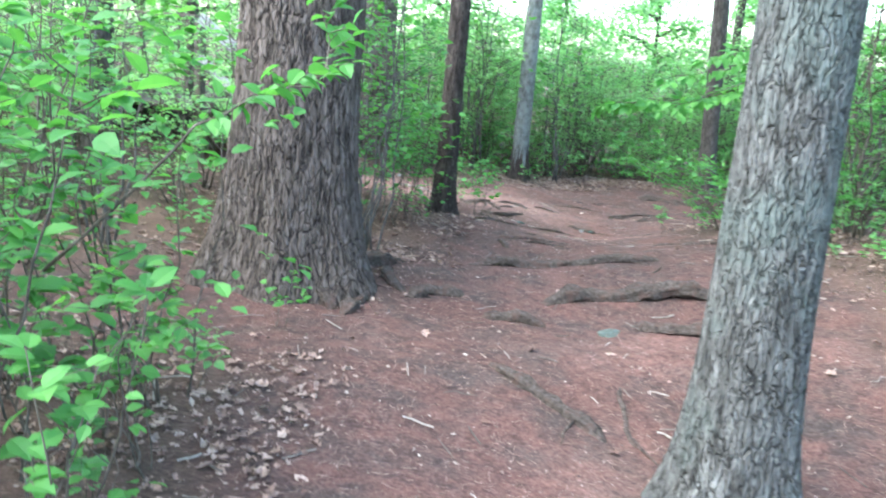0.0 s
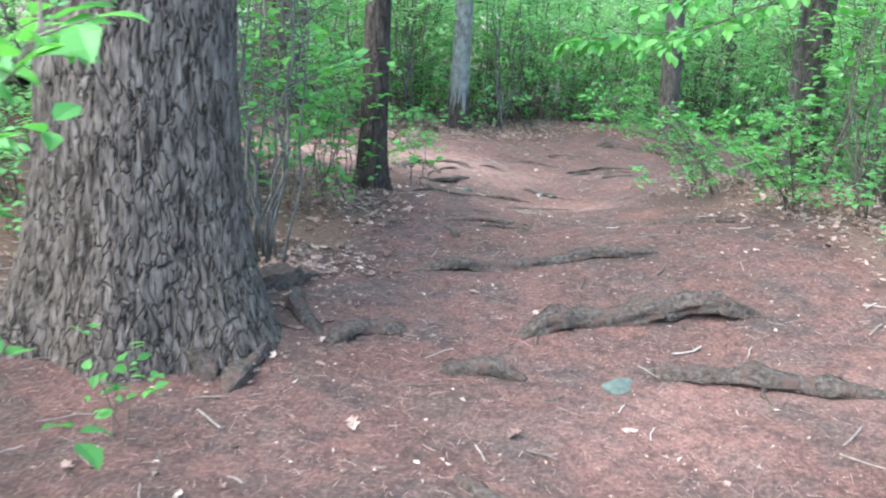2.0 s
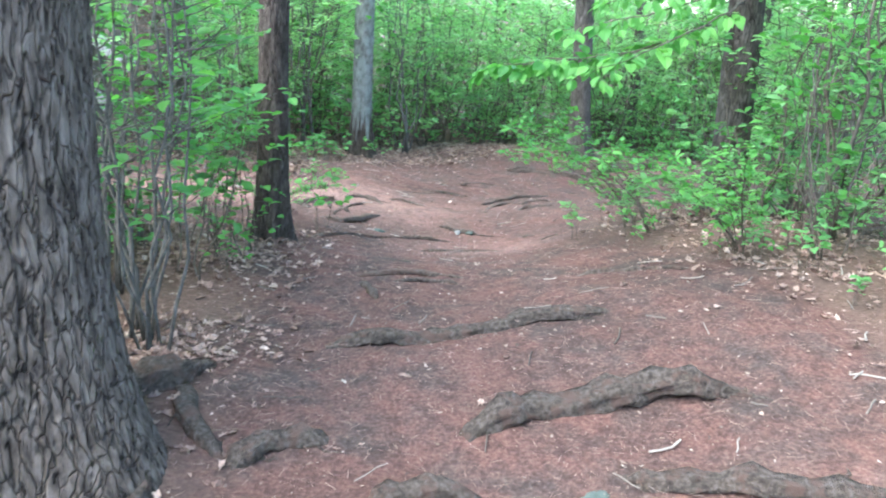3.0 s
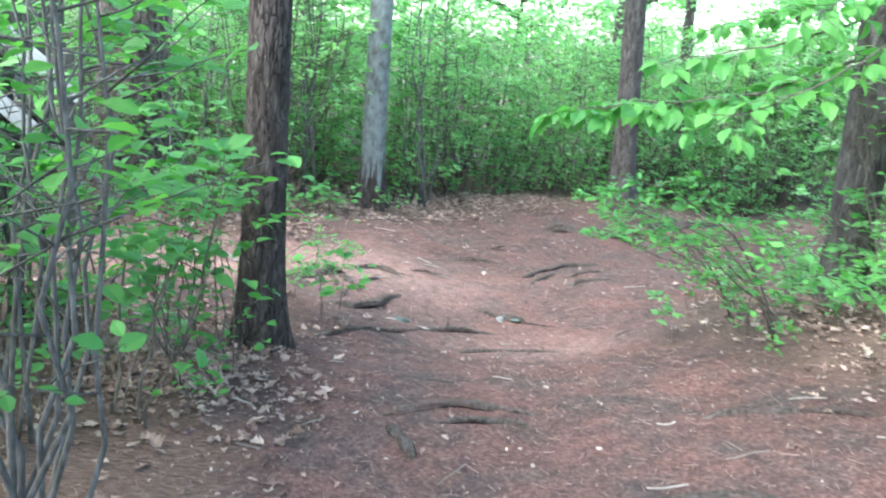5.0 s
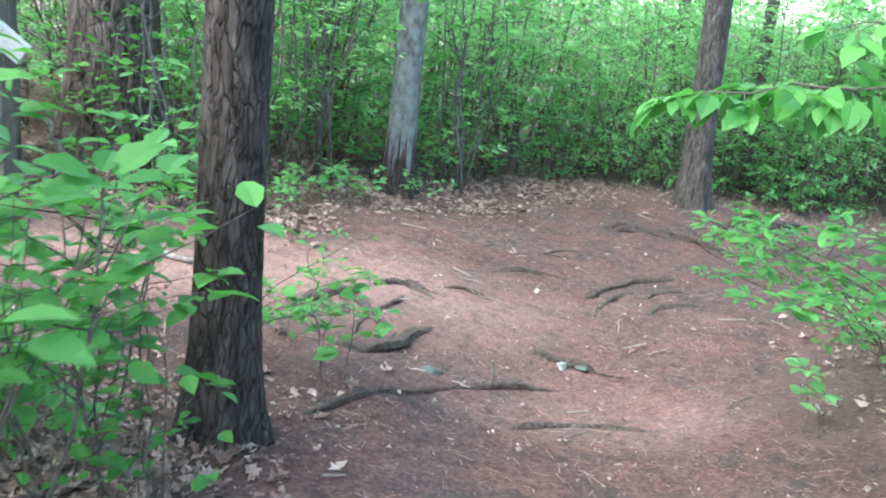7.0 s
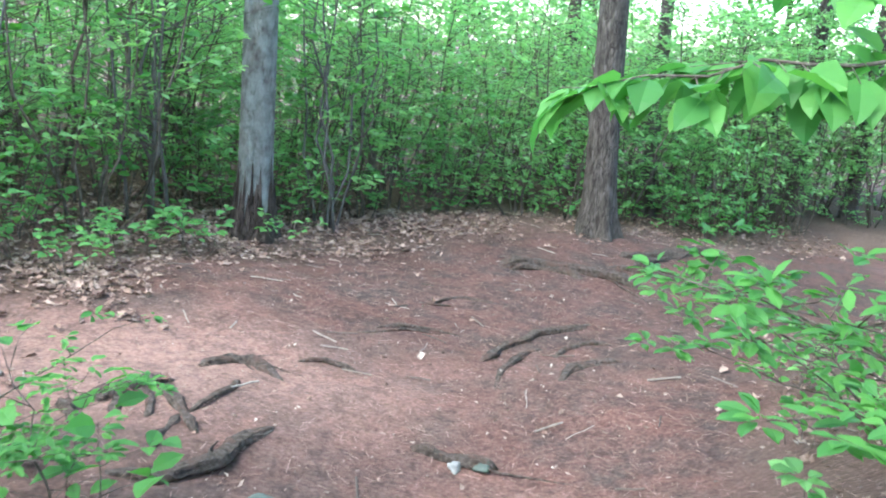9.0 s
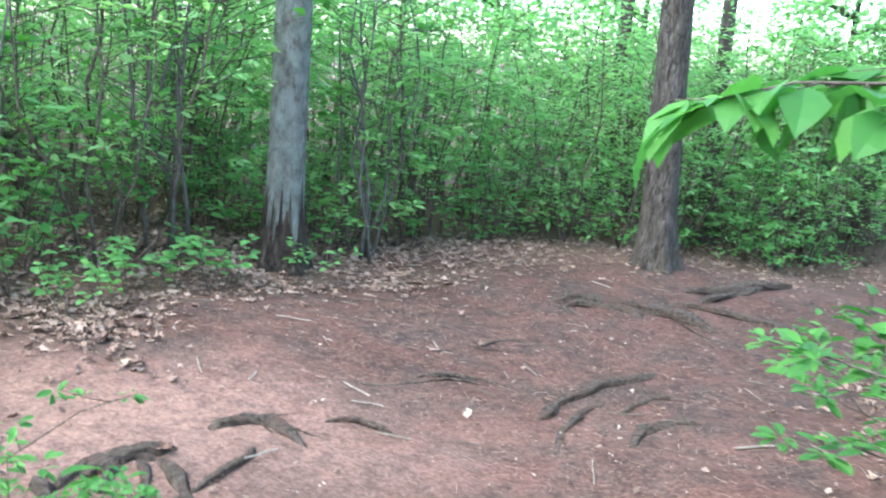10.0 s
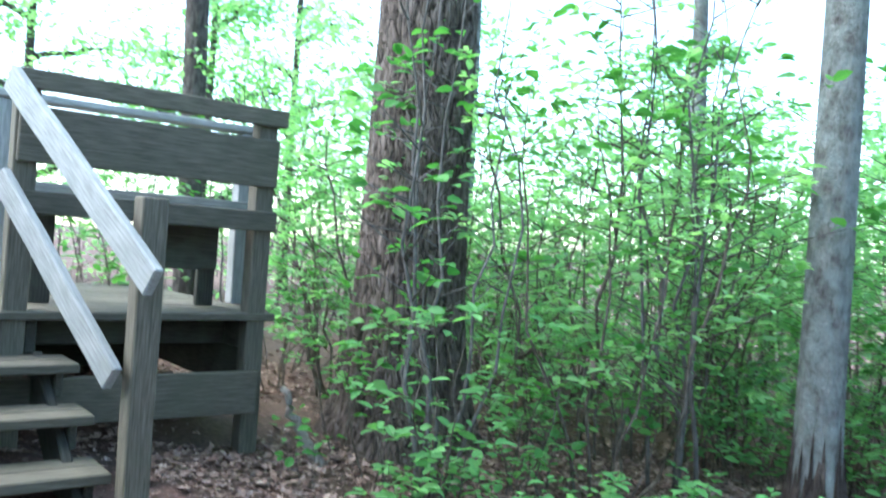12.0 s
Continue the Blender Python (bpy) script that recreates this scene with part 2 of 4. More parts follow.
def off_trail(x, y):
    """Distance beyond the trail's edge, negative on it."""
    best = np.full(np.shape(x), 1e9)
    for pts, wid in ((TRAIL, WIDTH), (SPUR, [1.0, 0.98, 0.9, 0.85]), (FORE, [0.7, 0.65, 0.6])):
        for (ax, ay), (bx, by), wa, wb in zip(pts, pts[1:], wid, wid[1:]):
            dx, dy = bx - ax, by - ay
            t = np.clip(((x - ax) * dx + (y - ay) * dy) / (dx * dx + dy * dy), 0, 1)
            best = np.minimum(best, np.hypot(x - ax - t * dx, y - ay - t * dy) - (wa + (wb - wa) * t))
    return best


# ---- ground ----
def build_ground():
    def axis(lo, hi, step, far):
        core = np.arange(lo, hi + 1e-6, step)
        out = [far * s for s in (0.02, 0.05, 0.12, 0.3, 1.0)]
        return np.concatenate([[lo - o for o in out[::-1]], core, [hi + o for o in out]])

    xs, ys = axis(-9, 11, 0.09, 900), axis(-4, 20, 0.09, 900)
    gx, gy = np.meshgrid(xs, ys)
    z = height(gx, gy)
    verts = np.c_[gx.ravel(), gy.ravel(), z.ravel()]
    idx = np.arange(len(verts)).reshape(gx.shape)
    faces = np.stack([idx[:-1, :-1], idx[:-1, 1:], idx[1:, 1:], idx[1:, :-1]], -1).reshape(-1, 4)
    for i in range(len(verts)):
        x, y, zz = verts[i]
        if -9 < x < 11 and -4 < y < 20:
            verts[i, 2] = zz + 0.018 * noise.noise((x * 3, y * 3, 0)) + 0.010 * noise.noise((x * 11, y * 11, 4))
    ob = smooth(part("ground", (verts.tolist(), faces.tolist()), FLOOR))
    d = off_trail(verts[:, 0], verts[:, 1])
    wob = np.array([0.35 * noise.noise((x * 0.9, y * 0.9, 9)) + 0.15 * noise.noise((x * 4, y * 4, 2)) for x, y, _ in verts])
    lit = np.clip((d + wob + 0.1) / 0.35, 0, 1)
    # mask of the painted sun patch by the spur, plus some bare worn ground
    wn_ = np.clip(gauss(verts[:, 0], verts[:, 1], -0.7, 10.62, 1.15, 0.5) * 1.2 + 0.55 * gauss(verts[:, 0], verts[:, 1], 1.1, 9.2, 0.4, 0.22) + 0.9 * wob - 0.05, 0, 0.95)
    for key, v in (("litter", lit), ("worn_sunlit", wn_ * (1 - lit))):
        at = ob.data.attributes.new(key, "FLOAT", "POINT")
        at.data.foreach_set("value", v.astype(np.float32))
    return tagged(ob, "reddish pine-needle trail and brown leaf litter", "ground", kind="structure")


build_ground()


# ---- trunks, tubes and leaves as arrays ----
def ring_faces(rings, seg):
    f = []
    for i in range(rings - 1):
        for j in range(seg):
            a, b = i * seg + j, i * seg + (j + 1) % seg
            f.append((a, b, b + seg, a + seg))
    return f


def tube(points, radii, seg=6):
    """Verts and faces of a tube along points, closed at its tip."""
    P = np.asarray(points, float)
    T = np.gradient(P, axis=0)
    T /= np.linalg.norm(T, axis=1)[:, None] + 1e-9
    ref = np.where(np.abs(T[:, 2:3]) < 0.9, [[0, 0, 1.0]], [[1.0, 0, 0]])
    U = np.cross(T, ref)
    U /= np.linalg.norm(U, axis=1)[:, None]
    V = np.cross(T, U)
    a = np.linspace(0, 2 * np.pi, seg, endpoint=False)
    R = np.asarray(radii)[:, None, None]
    v = P[:, None] + R * (np.cos(a)[None, :, None] * U[:, None] + np.sin(a)[None, :, None] * V[:, None])
    v = v.reshape(-1, 3)
    f = ring_faces(len(P), seg)
    f.append(tuple(range((len(P) - 1) * seg, len(P) * seg)))
    f.append(tuple(range(seg))[::-1])
    return v, f


class Pile:
    """Gathers verts and faces of many small pieces."""

    def __init__(self):
        self.v, self.f, self.n = [], [], 0

    def add(self, v, f):
        self.f.extend([tuple(i + self.n for i in q) for q in f])
        self.v.append(np.asarray(v))
        self.n += len(v)

    def data(self):
        return np.concatenate(self.v).tolist(), self.f


def leaf_shape(kind):
    """A leaf one unit long along +x, folded on its midrib and drooping at the tip."""
    if kind == "broad":
        mid = [(0, 0, 0), (0.35, 0, 0.03), (0.7, 0, 0.0), (1, 0, -0.10)]
        side = [(0.14, 0.2, 0.06), (0.45, 0.33, 0.1), (0.76, 0.2, 0.04)]
    elif kind == "oval":
        mid = [(0, 0, 0), (0.35, 0, 0.02), (0.7, 0, 0.01), (1, 0, -0.06)]
        side = [(0.15, 0.12, 0.04), (0.5, 0.24, 0.07), (0.82, 0.16, 0.03)]
    elif kind == "lobed":
        mid = [(0, 0, 0.05), (0.35, 0, 0.0), (0.7, 0, 0.03), (1, 0, 0.14)]
        side = [(0.2, 0.16, 0.08), (0.3, 0.36, 0.2), (0.48, 0.17, 0.08), (0.62, 0.36, 0.22), (0.78, 0.14, 0.1)]
        v = mid + side + [(x, -y, z) for x, y, z in side]
        f = [(0, 1, 4), (1, 5, 4), (1, 6, 5), (1, 2, 6), (2, 7, 6), (2, 8, 7), (2, 3, 8)]
        f += [(a, c, b) for a, b, c in [(0, 1, 9), (1, 10, 9), (1, 11, 10), (1, 2, 11), (2, 12, 11), (2, 13, 12), (2, 3, 13)]]
        return np.array(v, float), f
    else:
        return np.array([(0, 0, 0), (0.5, 0.27, 0.06), (1, 0, -0.05), (0.5, -0.27, 0.06)]), [(0, 2, 1), (0, 3, 2)]
    v = mid + side + [(x, -y, z) for x, y, z in side]
    f = [(0, 1, 4), (1, 5, 4), (1, 2, 5), (2, 6, 5), (2, 3, 6)]
    f += [(a, c, b) for a, b, c in [(0, 1, 7), (1, 8, 7), (1, 2, 8), (2, 9, 8), (2, 3, 9)]]
    return np.array(v, float), f


def scatter_leaves(pile, spots, ways, sizes, kind, rng, tilt=0.35, curl=1.0, ragged=0.0):
    """Leaves at spots, pointing along ways, facing up with a random tilt."""
    shape, faces = leaf_shape(kind)
    shape = np.repeat((shape * (1, 1, curl))[None], len(spots), 0)
    if ragged:
        shape *= np.c_[np.ones(len(spots)), rng.uniform(0.45, 1.1, len(spots)), rng.uniform(-0.4, 1.8, len(spots))][:, None]
        shape += rng.normal(0, ragged, shape.shape)
    X = np.asarray(ways, float)
    X /= np.linalg.norm(X, axis=1)[:, None] + 1e-9
    up = np.array([0, 0, 1.0]) + rng.normal(0, tilt, X.shape)
    Y = np.cross(up, X)
    Y /= np.linalg.norm(Y, axis=1)[:, None] + 1e-9
    Z = np.cross(X, Y)
    S = np.asarray(sizes)[:, None, None]
    v = np.asarray(spots)[:, None] + S * (shape[:, :, 0:1] * X[:, None] + shape[:, :, 1:2] * Y[:, None] + shape[:, :, 2:3] * Z[:, None])
    k = shape.shape[1]
    F = np.asarray(faces)[None] + (np.arange(len(X)) * k)[:, None, None] + pile.n
    pile.v.append(v.reshape(-1, 3))
    pile.f.extend(map(tuple, F.reshape(-1, 3).tolist()))
    pile.n += k * len(X)


def trunk_mesh(radius, tall, taper, flare, seed, relief=0.018, cells=(9, 2.6), seg=96, dz=0.035, fine_to=4.5, lobes=5, lean=(0, 0)):
    """A trunk with plated bark: ridges stand proud of cracks, and the foot spreads into buttresses."""
    rng = np.random.default_rng(seed)
    zs = list(np.arange(-0.25, fine_to, dz)) + list(np.arange(fine_to, tall, 0.6)) + [tall]
    ph, am = rng.uniform(0, 6.28, 4), rng.uniform(0.4, 1, 4)
    ang = np.linspace(0, 2 * np.pi, seg, endpoint=False)
    verts, crack = [], []
    for z in zs:
        zc = max(z, 0)
        r0 = radius * (1 - taper * zc / tall)
        fl = flare * math.exp(-zc / (0.9 * radius + 0.12))
        for a in ang:
            lob = sum(am[i] * math.cos((lobes - 2 + i) * a + ph[i]) for i in range(4)) / 2.4
            r = r0 + fl * (1 + 0.55 * lob) + 0.03 * radius * math.cos(2 * a + ph[0] + z)
            if z < fine_to and relief:
                # interlaced furrows: lines where a stretched noise crosses zero, broken by short cross cracks
                q = Vector((math.cos(a) * radius * cells[0], math.sin(a) * radius * cells[0], z * cells[1] + seed))
                q.x += 0.35 * noise.noise(q * 0.6)
                q.y += 0.35 * noise.noise(q * 0.6 + Vector((9, 3, 1)))
                one, two = abs(noise.noise(q)), abs(noise.noise(q * 0.85 + Vector((31, 17, 5))))
                long = min(one, 1.15 * two) / 0.06
                cross = abs(noise.noise(Vector((q.x * 0.8 + 5, q.y * 0.8, z * cells[1] * 2.6)))) / 0.05
                edge = min(1.0, long) * (0.6 + 0.4 * min(1.0, cross))
                r += relief * (edge - 0.6) + relief * 0.30 * noise.noise(Vector((q.x * 2.2, q.y * 2.2, z * cells[1] * 4)))
                crack.append(max(0.0, 1 - edge * 1.35))
            else:
                crack.append(0.3)
            verts.append((r * math.cos(a) + lean[0] * zc, r * math.sin(a) + lean[1] * zc, z))
    f = ring_faces(len(zs), seg)
    f.append(tuple(range((len(zs) - 1) * seg, len(zs) * seg)))
    return (verts, f), crack


def limbs_and_crown(tree, bark, tall, first, spread, count, seed, leaf, leaves, lean=(0, 0), size=0.12):
    """Limbs as parts and one uneven crown of single leaves at their ends."""
    rng = np.random.default_rng(seed)
    crown = Pile()
    for i in range(count):
        z = first + (tall - first) * (i + 0.3) / count
        a = i * 2.4 + rng.uniform(-0.4, 0.4)
        long = spread * (1 - 0.6 * (z - first) / (tall - first)) * rng.uniform(0.7, 1.1)
        t = np.linspace(0, 1, 6)
        pts = np.c_[np.cos(a) * long * t + lean[0] * z, np.sin(a) * long * t + lean[1] * z, z + long * (0.5 * t - 0.2 * t * t)]
        pts[1:, :2] += rng.normal(0, 0.05 * long, (5, 2))
        smooth(part("limb", tuple_data(tube(pts, 0.06 * (1 - 0.8 * t) * (1.3 - 0.6 * i / count), 6)), bark, tree))
        for q in (0.5, 0.7, 0.85, 1.0):
            c = pts[0] + (pts[-1] - pts[0]) * q
            n = leaves // (4 * count)
            spots = c + rng.normal(0, 1, (n, 3)) * (0.3 * long, 0.3 * long, 0.16 * long)
            scatter_leaves(crown, spots, rng.normal(0, 1, (n, 3)) * (1, 1, 0.4), rng.uniform(0.7, 1.3, n) * size, "small", rng, 0.6)
    part("crown", crown.data(), leaf, tree)


def tuple_data(vf):
    return np.asarray(vf[0]).tolist(), vf[1]


def tree(name, x, y, radius, tall, bark, label, category, seed, taper=0.5, flare=0.1, relief=0.018, cells=(9, 2.6), seg=96, lean=(0, 0), first=6, spread=3.0, limbs=7, leaves=900, leaf=None, sink=0.05, fine_to=4.5, dz=0.035, lobes=5, crack_label="", group=""):
    t = base(name, pose(x, y, gz(x, y) - sink), label, category, group)
    data, crack = trunk_mesh(radius, tall, taper, flare, seed, relief, cells, seg, dz, fine_to, lobes, lean)
    trunk = smooth(part("trunk", data, bark, t))
    at = trunk.data.attributes.new("crack", "FLOAT", "POINT")
    at.data.foreach_set("value", np.asarray(crack, np.float32))
    if limbs:
        limbs_and_crown(t, bark, tall, first, spread, limbs, seed + 50, leaf or CROWN, leaves, lean)
    return t


tree("oak_tree", 0.94, 3.2, 0.185, 13, OAK_BARK, "grey furrowed oak trunk beside the trail", "tree", 3, 0.35, 0.15, 0.010, (48, 13.0), 340, lean=(0.0, 0.02), fine_to=2.4, dz=0.008, first=7)
PINE = tree("pine_tree", -1.45, 5.57, 0.40, 17, PINE_BARK, "massive old pine with deeply plated bark and flared foot", "tree", 8, 0.35, 0.24, 0.014, (26, 4.2), 380, lean=(0.03, 0.0), fine_to=2.6, dz=0.014, first=8, lobes=6, leaves=3000)
tree("dark_tree", -0.585, 8.52, 0.104, 12, DARK_BARK, "slim tree with dark rough bark at the trail edge", "tree", 12, 0.4, 0.065, 0.007, (30, 8.0), 120, lean=(0.006, 0.0), fine_to=3.0, dz=0.022, first=6.5)
BIRCH = tree("birch_tree", 0.27, 13.35, 0.12, 12, GREY_BARK, "pale grey lichen-covered trunk with blackened foot", "tree", 21, 0.4, 0.09, 0.005, (22, 6.0), 90, lean=(0.0, 0.0), fine_to=3.6, dz=0.03, first=7)
tree("brown_tree", 3.35, 14.1, 0.135, 12, BROWN_BARK, "straight brown trunk at the far trail edge", "tree", 25, 0.4, 0.09, 0.006, (28, 6.0), 100, lean=(-0.06, 0.0), fine_to=3.6, dz=0.03, first=6.5)
BANK = tree("bank_tree", 3.3, 9.6, 0.148, 12, BROWN_BARK, "grey-brown trunk on the shady bank", "tree", 31, 0.4, 0.07, 0.006, (28, 6.0), 100, lean=(-0.045, 0.0), fine_to=3.0, dz=0.03, first=3.2, spread=3.4, limbs=10, leaves=14000)
tree("pine_tree", -2.05, 12.95, 0.31, 16, PINE_BARK, "broad dark pine trunk behind leafy shrubs", "tree", 37, 0.35, 0.2, 0.02, (16, 4.6), 200, lean=(0.0, 0.0), fine_to=3.2, dz=0.025, first=7)



def foot_bark(owner, radius, flare, tall, mat):
    """Old cracked bark round a trunk's foot, ending in a ragged edge."""
    seg, rows = 72, 26
    verts, crack = [], []
    for i in range(rows):
        for j in range(seg):
            a = 2 * math.pi * j / seg
            top = tall * (0.55 + 0.45 * noise.noise((math.cos(a) * 3, math.sin(a) * 3, 2)) + 0.5 * noise.noise((math.cos(a) * 9, math.sin(a) * 9, 7)))
            z = -0.05 + (max(top, 0.06) + 0.05) * i / (rows - 1)
            lob = sum(BIRCH_AM[k] * math.cos((3 + k) * a + BIRCH_PH[k]) for k in range(4)) / 2.4
            r = radius + flare * math.exp(-max(z, 0) / (0.9 * radius + 0.12)) * (1 + 0.55 * lob) + 0.03 * radius * math.cos(2 * a + BIRCH_PH[0] + z)
            e = noise.noise((math.cos(a) * 7, math.sin(a) * 7, z * 6))
            verts.append(((r + 0.009 + 0.012 * e) * math.cos(a), (r + 0.009 + 0.012 * e) * math.sin(a), z))
    part("foot_bark", (verts, ring_faces(rows, seg)), mat, owner, "blackened cracked bark")


rng_ = np.random.default_rng(21)
BIRCH_PH, BIRCH_AM = rng_.uniform(0, 6.28, 4), rng_.uniform(0.4, 1, 4)
foot_bark(BIRCH, 0.12, 0.09, 0.75, DARK_BARK)

# ---- more distant trunks ----
FAR_TREES = [(4.9, 16.2, 0.08), (7.4, 16.9, 0.09), (4.6, 18.5, 0.09), (-0.8, 16.5, 0.08), (8.4, 17.0, 0.09), (-4.5, 9.3, 0.16), (-5.5, 15.0, 0.13), (-3.4, 17.0, 0.10), (6.3, 9.6, 0.15), (4.9, 6.3, 0.12), (3.1, 4.6, 0.10)]
for i, (x, y, r) in enumerate(FAR_TREES):
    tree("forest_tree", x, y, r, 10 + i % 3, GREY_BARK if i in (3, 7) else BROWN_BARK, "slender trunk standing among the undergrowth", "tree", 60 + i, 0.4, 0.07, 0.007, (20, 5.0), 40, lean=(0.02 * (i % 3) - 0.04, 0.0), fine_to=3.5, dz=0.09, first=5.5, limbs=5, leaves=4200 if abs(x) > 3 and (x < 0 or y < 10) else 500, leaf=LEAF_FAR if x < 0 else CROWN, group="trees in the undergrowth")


# ---- shrubs ----
def shrub_data(seed, tall, stems, leaf_n, size, spread, kind="oval", low=0.15, arch=0.0, twigs=1.0, thick=1.0):
    """Each thin stem with its twigs, and leaves clustered toward the twig ends."""
    rng = np.random.default_rng(seed)
    woods, leaves = [], Pile()
    tips, ways = [], []
    for s in range(stems):
        wood = Pile()
        a, h = rng.uniform(0, 6.28), tall * rng.uniform(0.6, 1.0)
        if arch:
            a = math.pi + rng.normal(0, 0.5)
        out = spread * rng.uniform(0.2, 1.0) + arch * rng.uniform(0.7, 1.0)
        t = np.linspace(0, 1, 9)
        foot = np.array([math.cos(a), math.sin(a), 0]) * 0.08 * rng.uniform(0, 1.5)
        bend = rng.normal(0, 0.05 * tall, 2)
        pts = np.c_[foot[0] + math.cos(a) * out * t**1.4 + bend[0] * np.sin(3 * t), foot[1] + math.sin(a) * out * t**1.4 + bend[1] * np.sin(3 * t), -0.05 + h * (t if not arch else t * (1.75 - 0.75 * t))]
        pts[1:-1] += rng.normal(0, 0.012 * tall, (7, 3))
        r0 = 0.0055 * tall**0.5 * rng.uniform(0.8, 1.5) * thick
        wood.add(*tube(pts, r0 * (1 - 0.75 * t), 6))
        for b in range(int((5 + 3 * tall) * twigs)):
            q = low + (1 - low) * rng.uniform(0, 1) ** 0.8
            p0 = np.array([np.interp(q, t, pts[:, i]) for i in range(3)])
            ba = rng.uniform(0, 6.28)
            bl = rng.uniform(0.12, 0.36) * (1.25 - 0.6 * q) * (0.5 + 0.4 * tall)
            d = np.array([math.cos(ba), math.sin(ba), rng.uniform(0.1, 0.7)])
            u = np.linspace(0, 1, 4)
            bp = p0 + d * bl * u[:, None] + rng.normal(0, 0.01, (4, 3)) * u[:, None]
            wood.add(*tube(bp, r0 * 0.42 * (1 - 0.7 * u), 3))
            for k in (0.55, 0.8, 1.0, 1.0, 1.0):
                tips.append(p0 + d * bl * k)
                ways.append(d)
        for k in (5, 6, 7, 8, 8, 8) if not twigs else (8, 8, 8, 8):
            tips.append(pts[k])
            ways.append(pts[k] - pts[k - 1])
        woods.append(wood.data())
    tips, ways = np.array(tips), np.array(ways)
    ways /= np.linalg.norm(ways, axis=1)[:, None]
    pick = rng.integers(0, len(tips), leaf_n)
    turn = rng.uniform(0, 6.28, leaf_n)
    w = ways[pick] * (1, 1, 0.3) * 0.45 + np.c_[np.cos(turn), np.sin(turn), rng.normal(0.02, 0.25, leaf_n)]
    spots = tips[pick] + rng.normal(0, 0.008, (leaf_n, 3)) + 0.012 * w
    scatter_leaves(leaves, spots, w, rng.uniform(0.6, 1.2, leaf_n) * size, kind, rng, 0.3)
    return woods, leaves.data()


def shrub(name, m, label, category, mat, group="", bark=None, **kw):
    s = base(name, m, label, category, group)
    w, lv = shrub_data(**kw)
    for one in w:
        smooth(part("stem", one, bark or STEM, s))
    part("foliage", lv, mat, s)
    return s


SHRUBS = [
    dict(seed=1, tall=2.5, stems=6, leaf_n=1000, size=0.072, spread=0.6, kind="oval", low=0.18, twigs=1.3),
    dict(seed=2, tall=2.1, stems=6, leaf_n=900, size=0.075, spread=0.65, kind="oval", low=0.16, twigs=1.3),
    dict(seed=3, tall=2.9, stems=5, leaf_n=900, size=0.068, spread=0.5, kind="oval", low=0.2, twigs=1.3),
    dict(seed=4, tall=1.7, stems=5, leaf_n=600, size=0.072, spread=0.6, kind="oval", low=0.05),
    dict(seed=5, tall=1.2, stems=5, leaf_n=300, size=0.085, spread=0.45, kind="oval", low=0.05),
    dict(seed=6, tall=0.75, stems=4, leaf_n=120, size=0.08, spread=0.3, kind="oval", low=0.1),
    dict(seed=7, tall=0.35, stems=3, leaf_n=34, size=0.065, spread=0.14, kind="broad", low=0.3, twigs=0),
    dict(seed=8, tall=0.25, stems=2, leaf_n=18, size=0.075, spread=0.1, kind="broad", low=0.4, twigs=0),
]
LABELS = ["tall green shrub with many thin upright stems", "spreading green shrub with oval leaves", "tall thin-stemmed shrub leafy toward its top", "bushy green shrub at the wood's edge", "low leafy shrub over dead leaves", "small leafy bush on leaf litter", "green seedling sprouting through dead leaves", "small green seedling with broad leaves"]
made = {}


def plant(i, x, y, turn, scale=1.0):
    m = pose(x, y, gz(x, y), 0, 0, turn)
    name, cat = ("seedling", "seedling") if i >= 6 else ("shrub", "shrub")
    if i not in made:
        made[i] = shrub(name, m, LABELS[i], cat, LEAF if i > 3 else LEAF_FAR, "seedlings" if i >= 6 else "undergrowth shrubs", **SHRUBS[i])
        made[i].scale = (1, 1, 1)
        ob = made[i]
    else:
        ob = copy_thing(made[i], m)
    ob.matrix_basis = m @ Matrix.Scale(scale, 4)
    return ob


def near_path(x, y):
    return any(math.hypot(x - px, y - py) < 0.75 for px, py in WALKED)


WALKED = [(m.translation.x, m.translation.y) for _, m in PATH]
KEEP_CLEAR = [(0.94, 3.2, 0.45), (-1.49, 5.57, 0.75), (-0.62, 8.5, 0.2), (0.27, 13.35, 0.3), (3.35, 14.1, 0.35), (3.3, 9.6, 0.35), (-1.75, 12.75, 0.5), (-2.6, 11.1, 1.3), (-3.6, 12.2, 1.5), (-0.9, 13.2, 0.6)]


def fill(count, which, lo, hi, box, seed, scale=(0.85, 1.15), gap=0.35):
    rng = np.random.default_rng(seed)
    placed, tries = [], 0
    while len(placed) < count and tries < 60000:
        tries += 1
        x, y = rng.uniform(box[0], box[1]), rng.uniform(box[2], box[3])
        d = float(off_trail(x, y))
        if not lo < d < hi or near_path(x, y) or any(math.hypot(x - a, y - b) < r for a, b, r in KEEP_CLEAR):
            continue
        if any(math.hypot(x - a, y - b) < gap for a, b in placed):
            continue
        placed.append((x, y))
        plant(int(rng.choice(which)), x, y, rng.uniform(0, 360), rng.uniform(*scale))


# thicket beyond the clearing, then the sides, then low growth on the litter
fill(78, [0, 1, 2, 2, 3], 0.8, 5.0, (-4, 8, 12.6, 19), 101, (0.75, 1.2), gap=0.45)
fill(38, [0, 1, 2, 3], 1.0, 5.0, (-8, -1.3, 6.8, 12), 102, (0.75, 1.05), gap=0.5)
fill(40, [0, 1, 3, 4], 1.4, 4.6, (-6.5, -1.4, -3.5, 6.6), 103, gap=0.5)
fill(24, [0, 1, 3, 4], 1.2, 4.6, (1.3, 6, -3.5, 3), 110, gap=0.6)
fill(60, [0, 1, 2, 3], 1.0, 6.0, (2.5, 9, 2.5, 13.4), 104, (1.0, 1.45), gap=0.5)
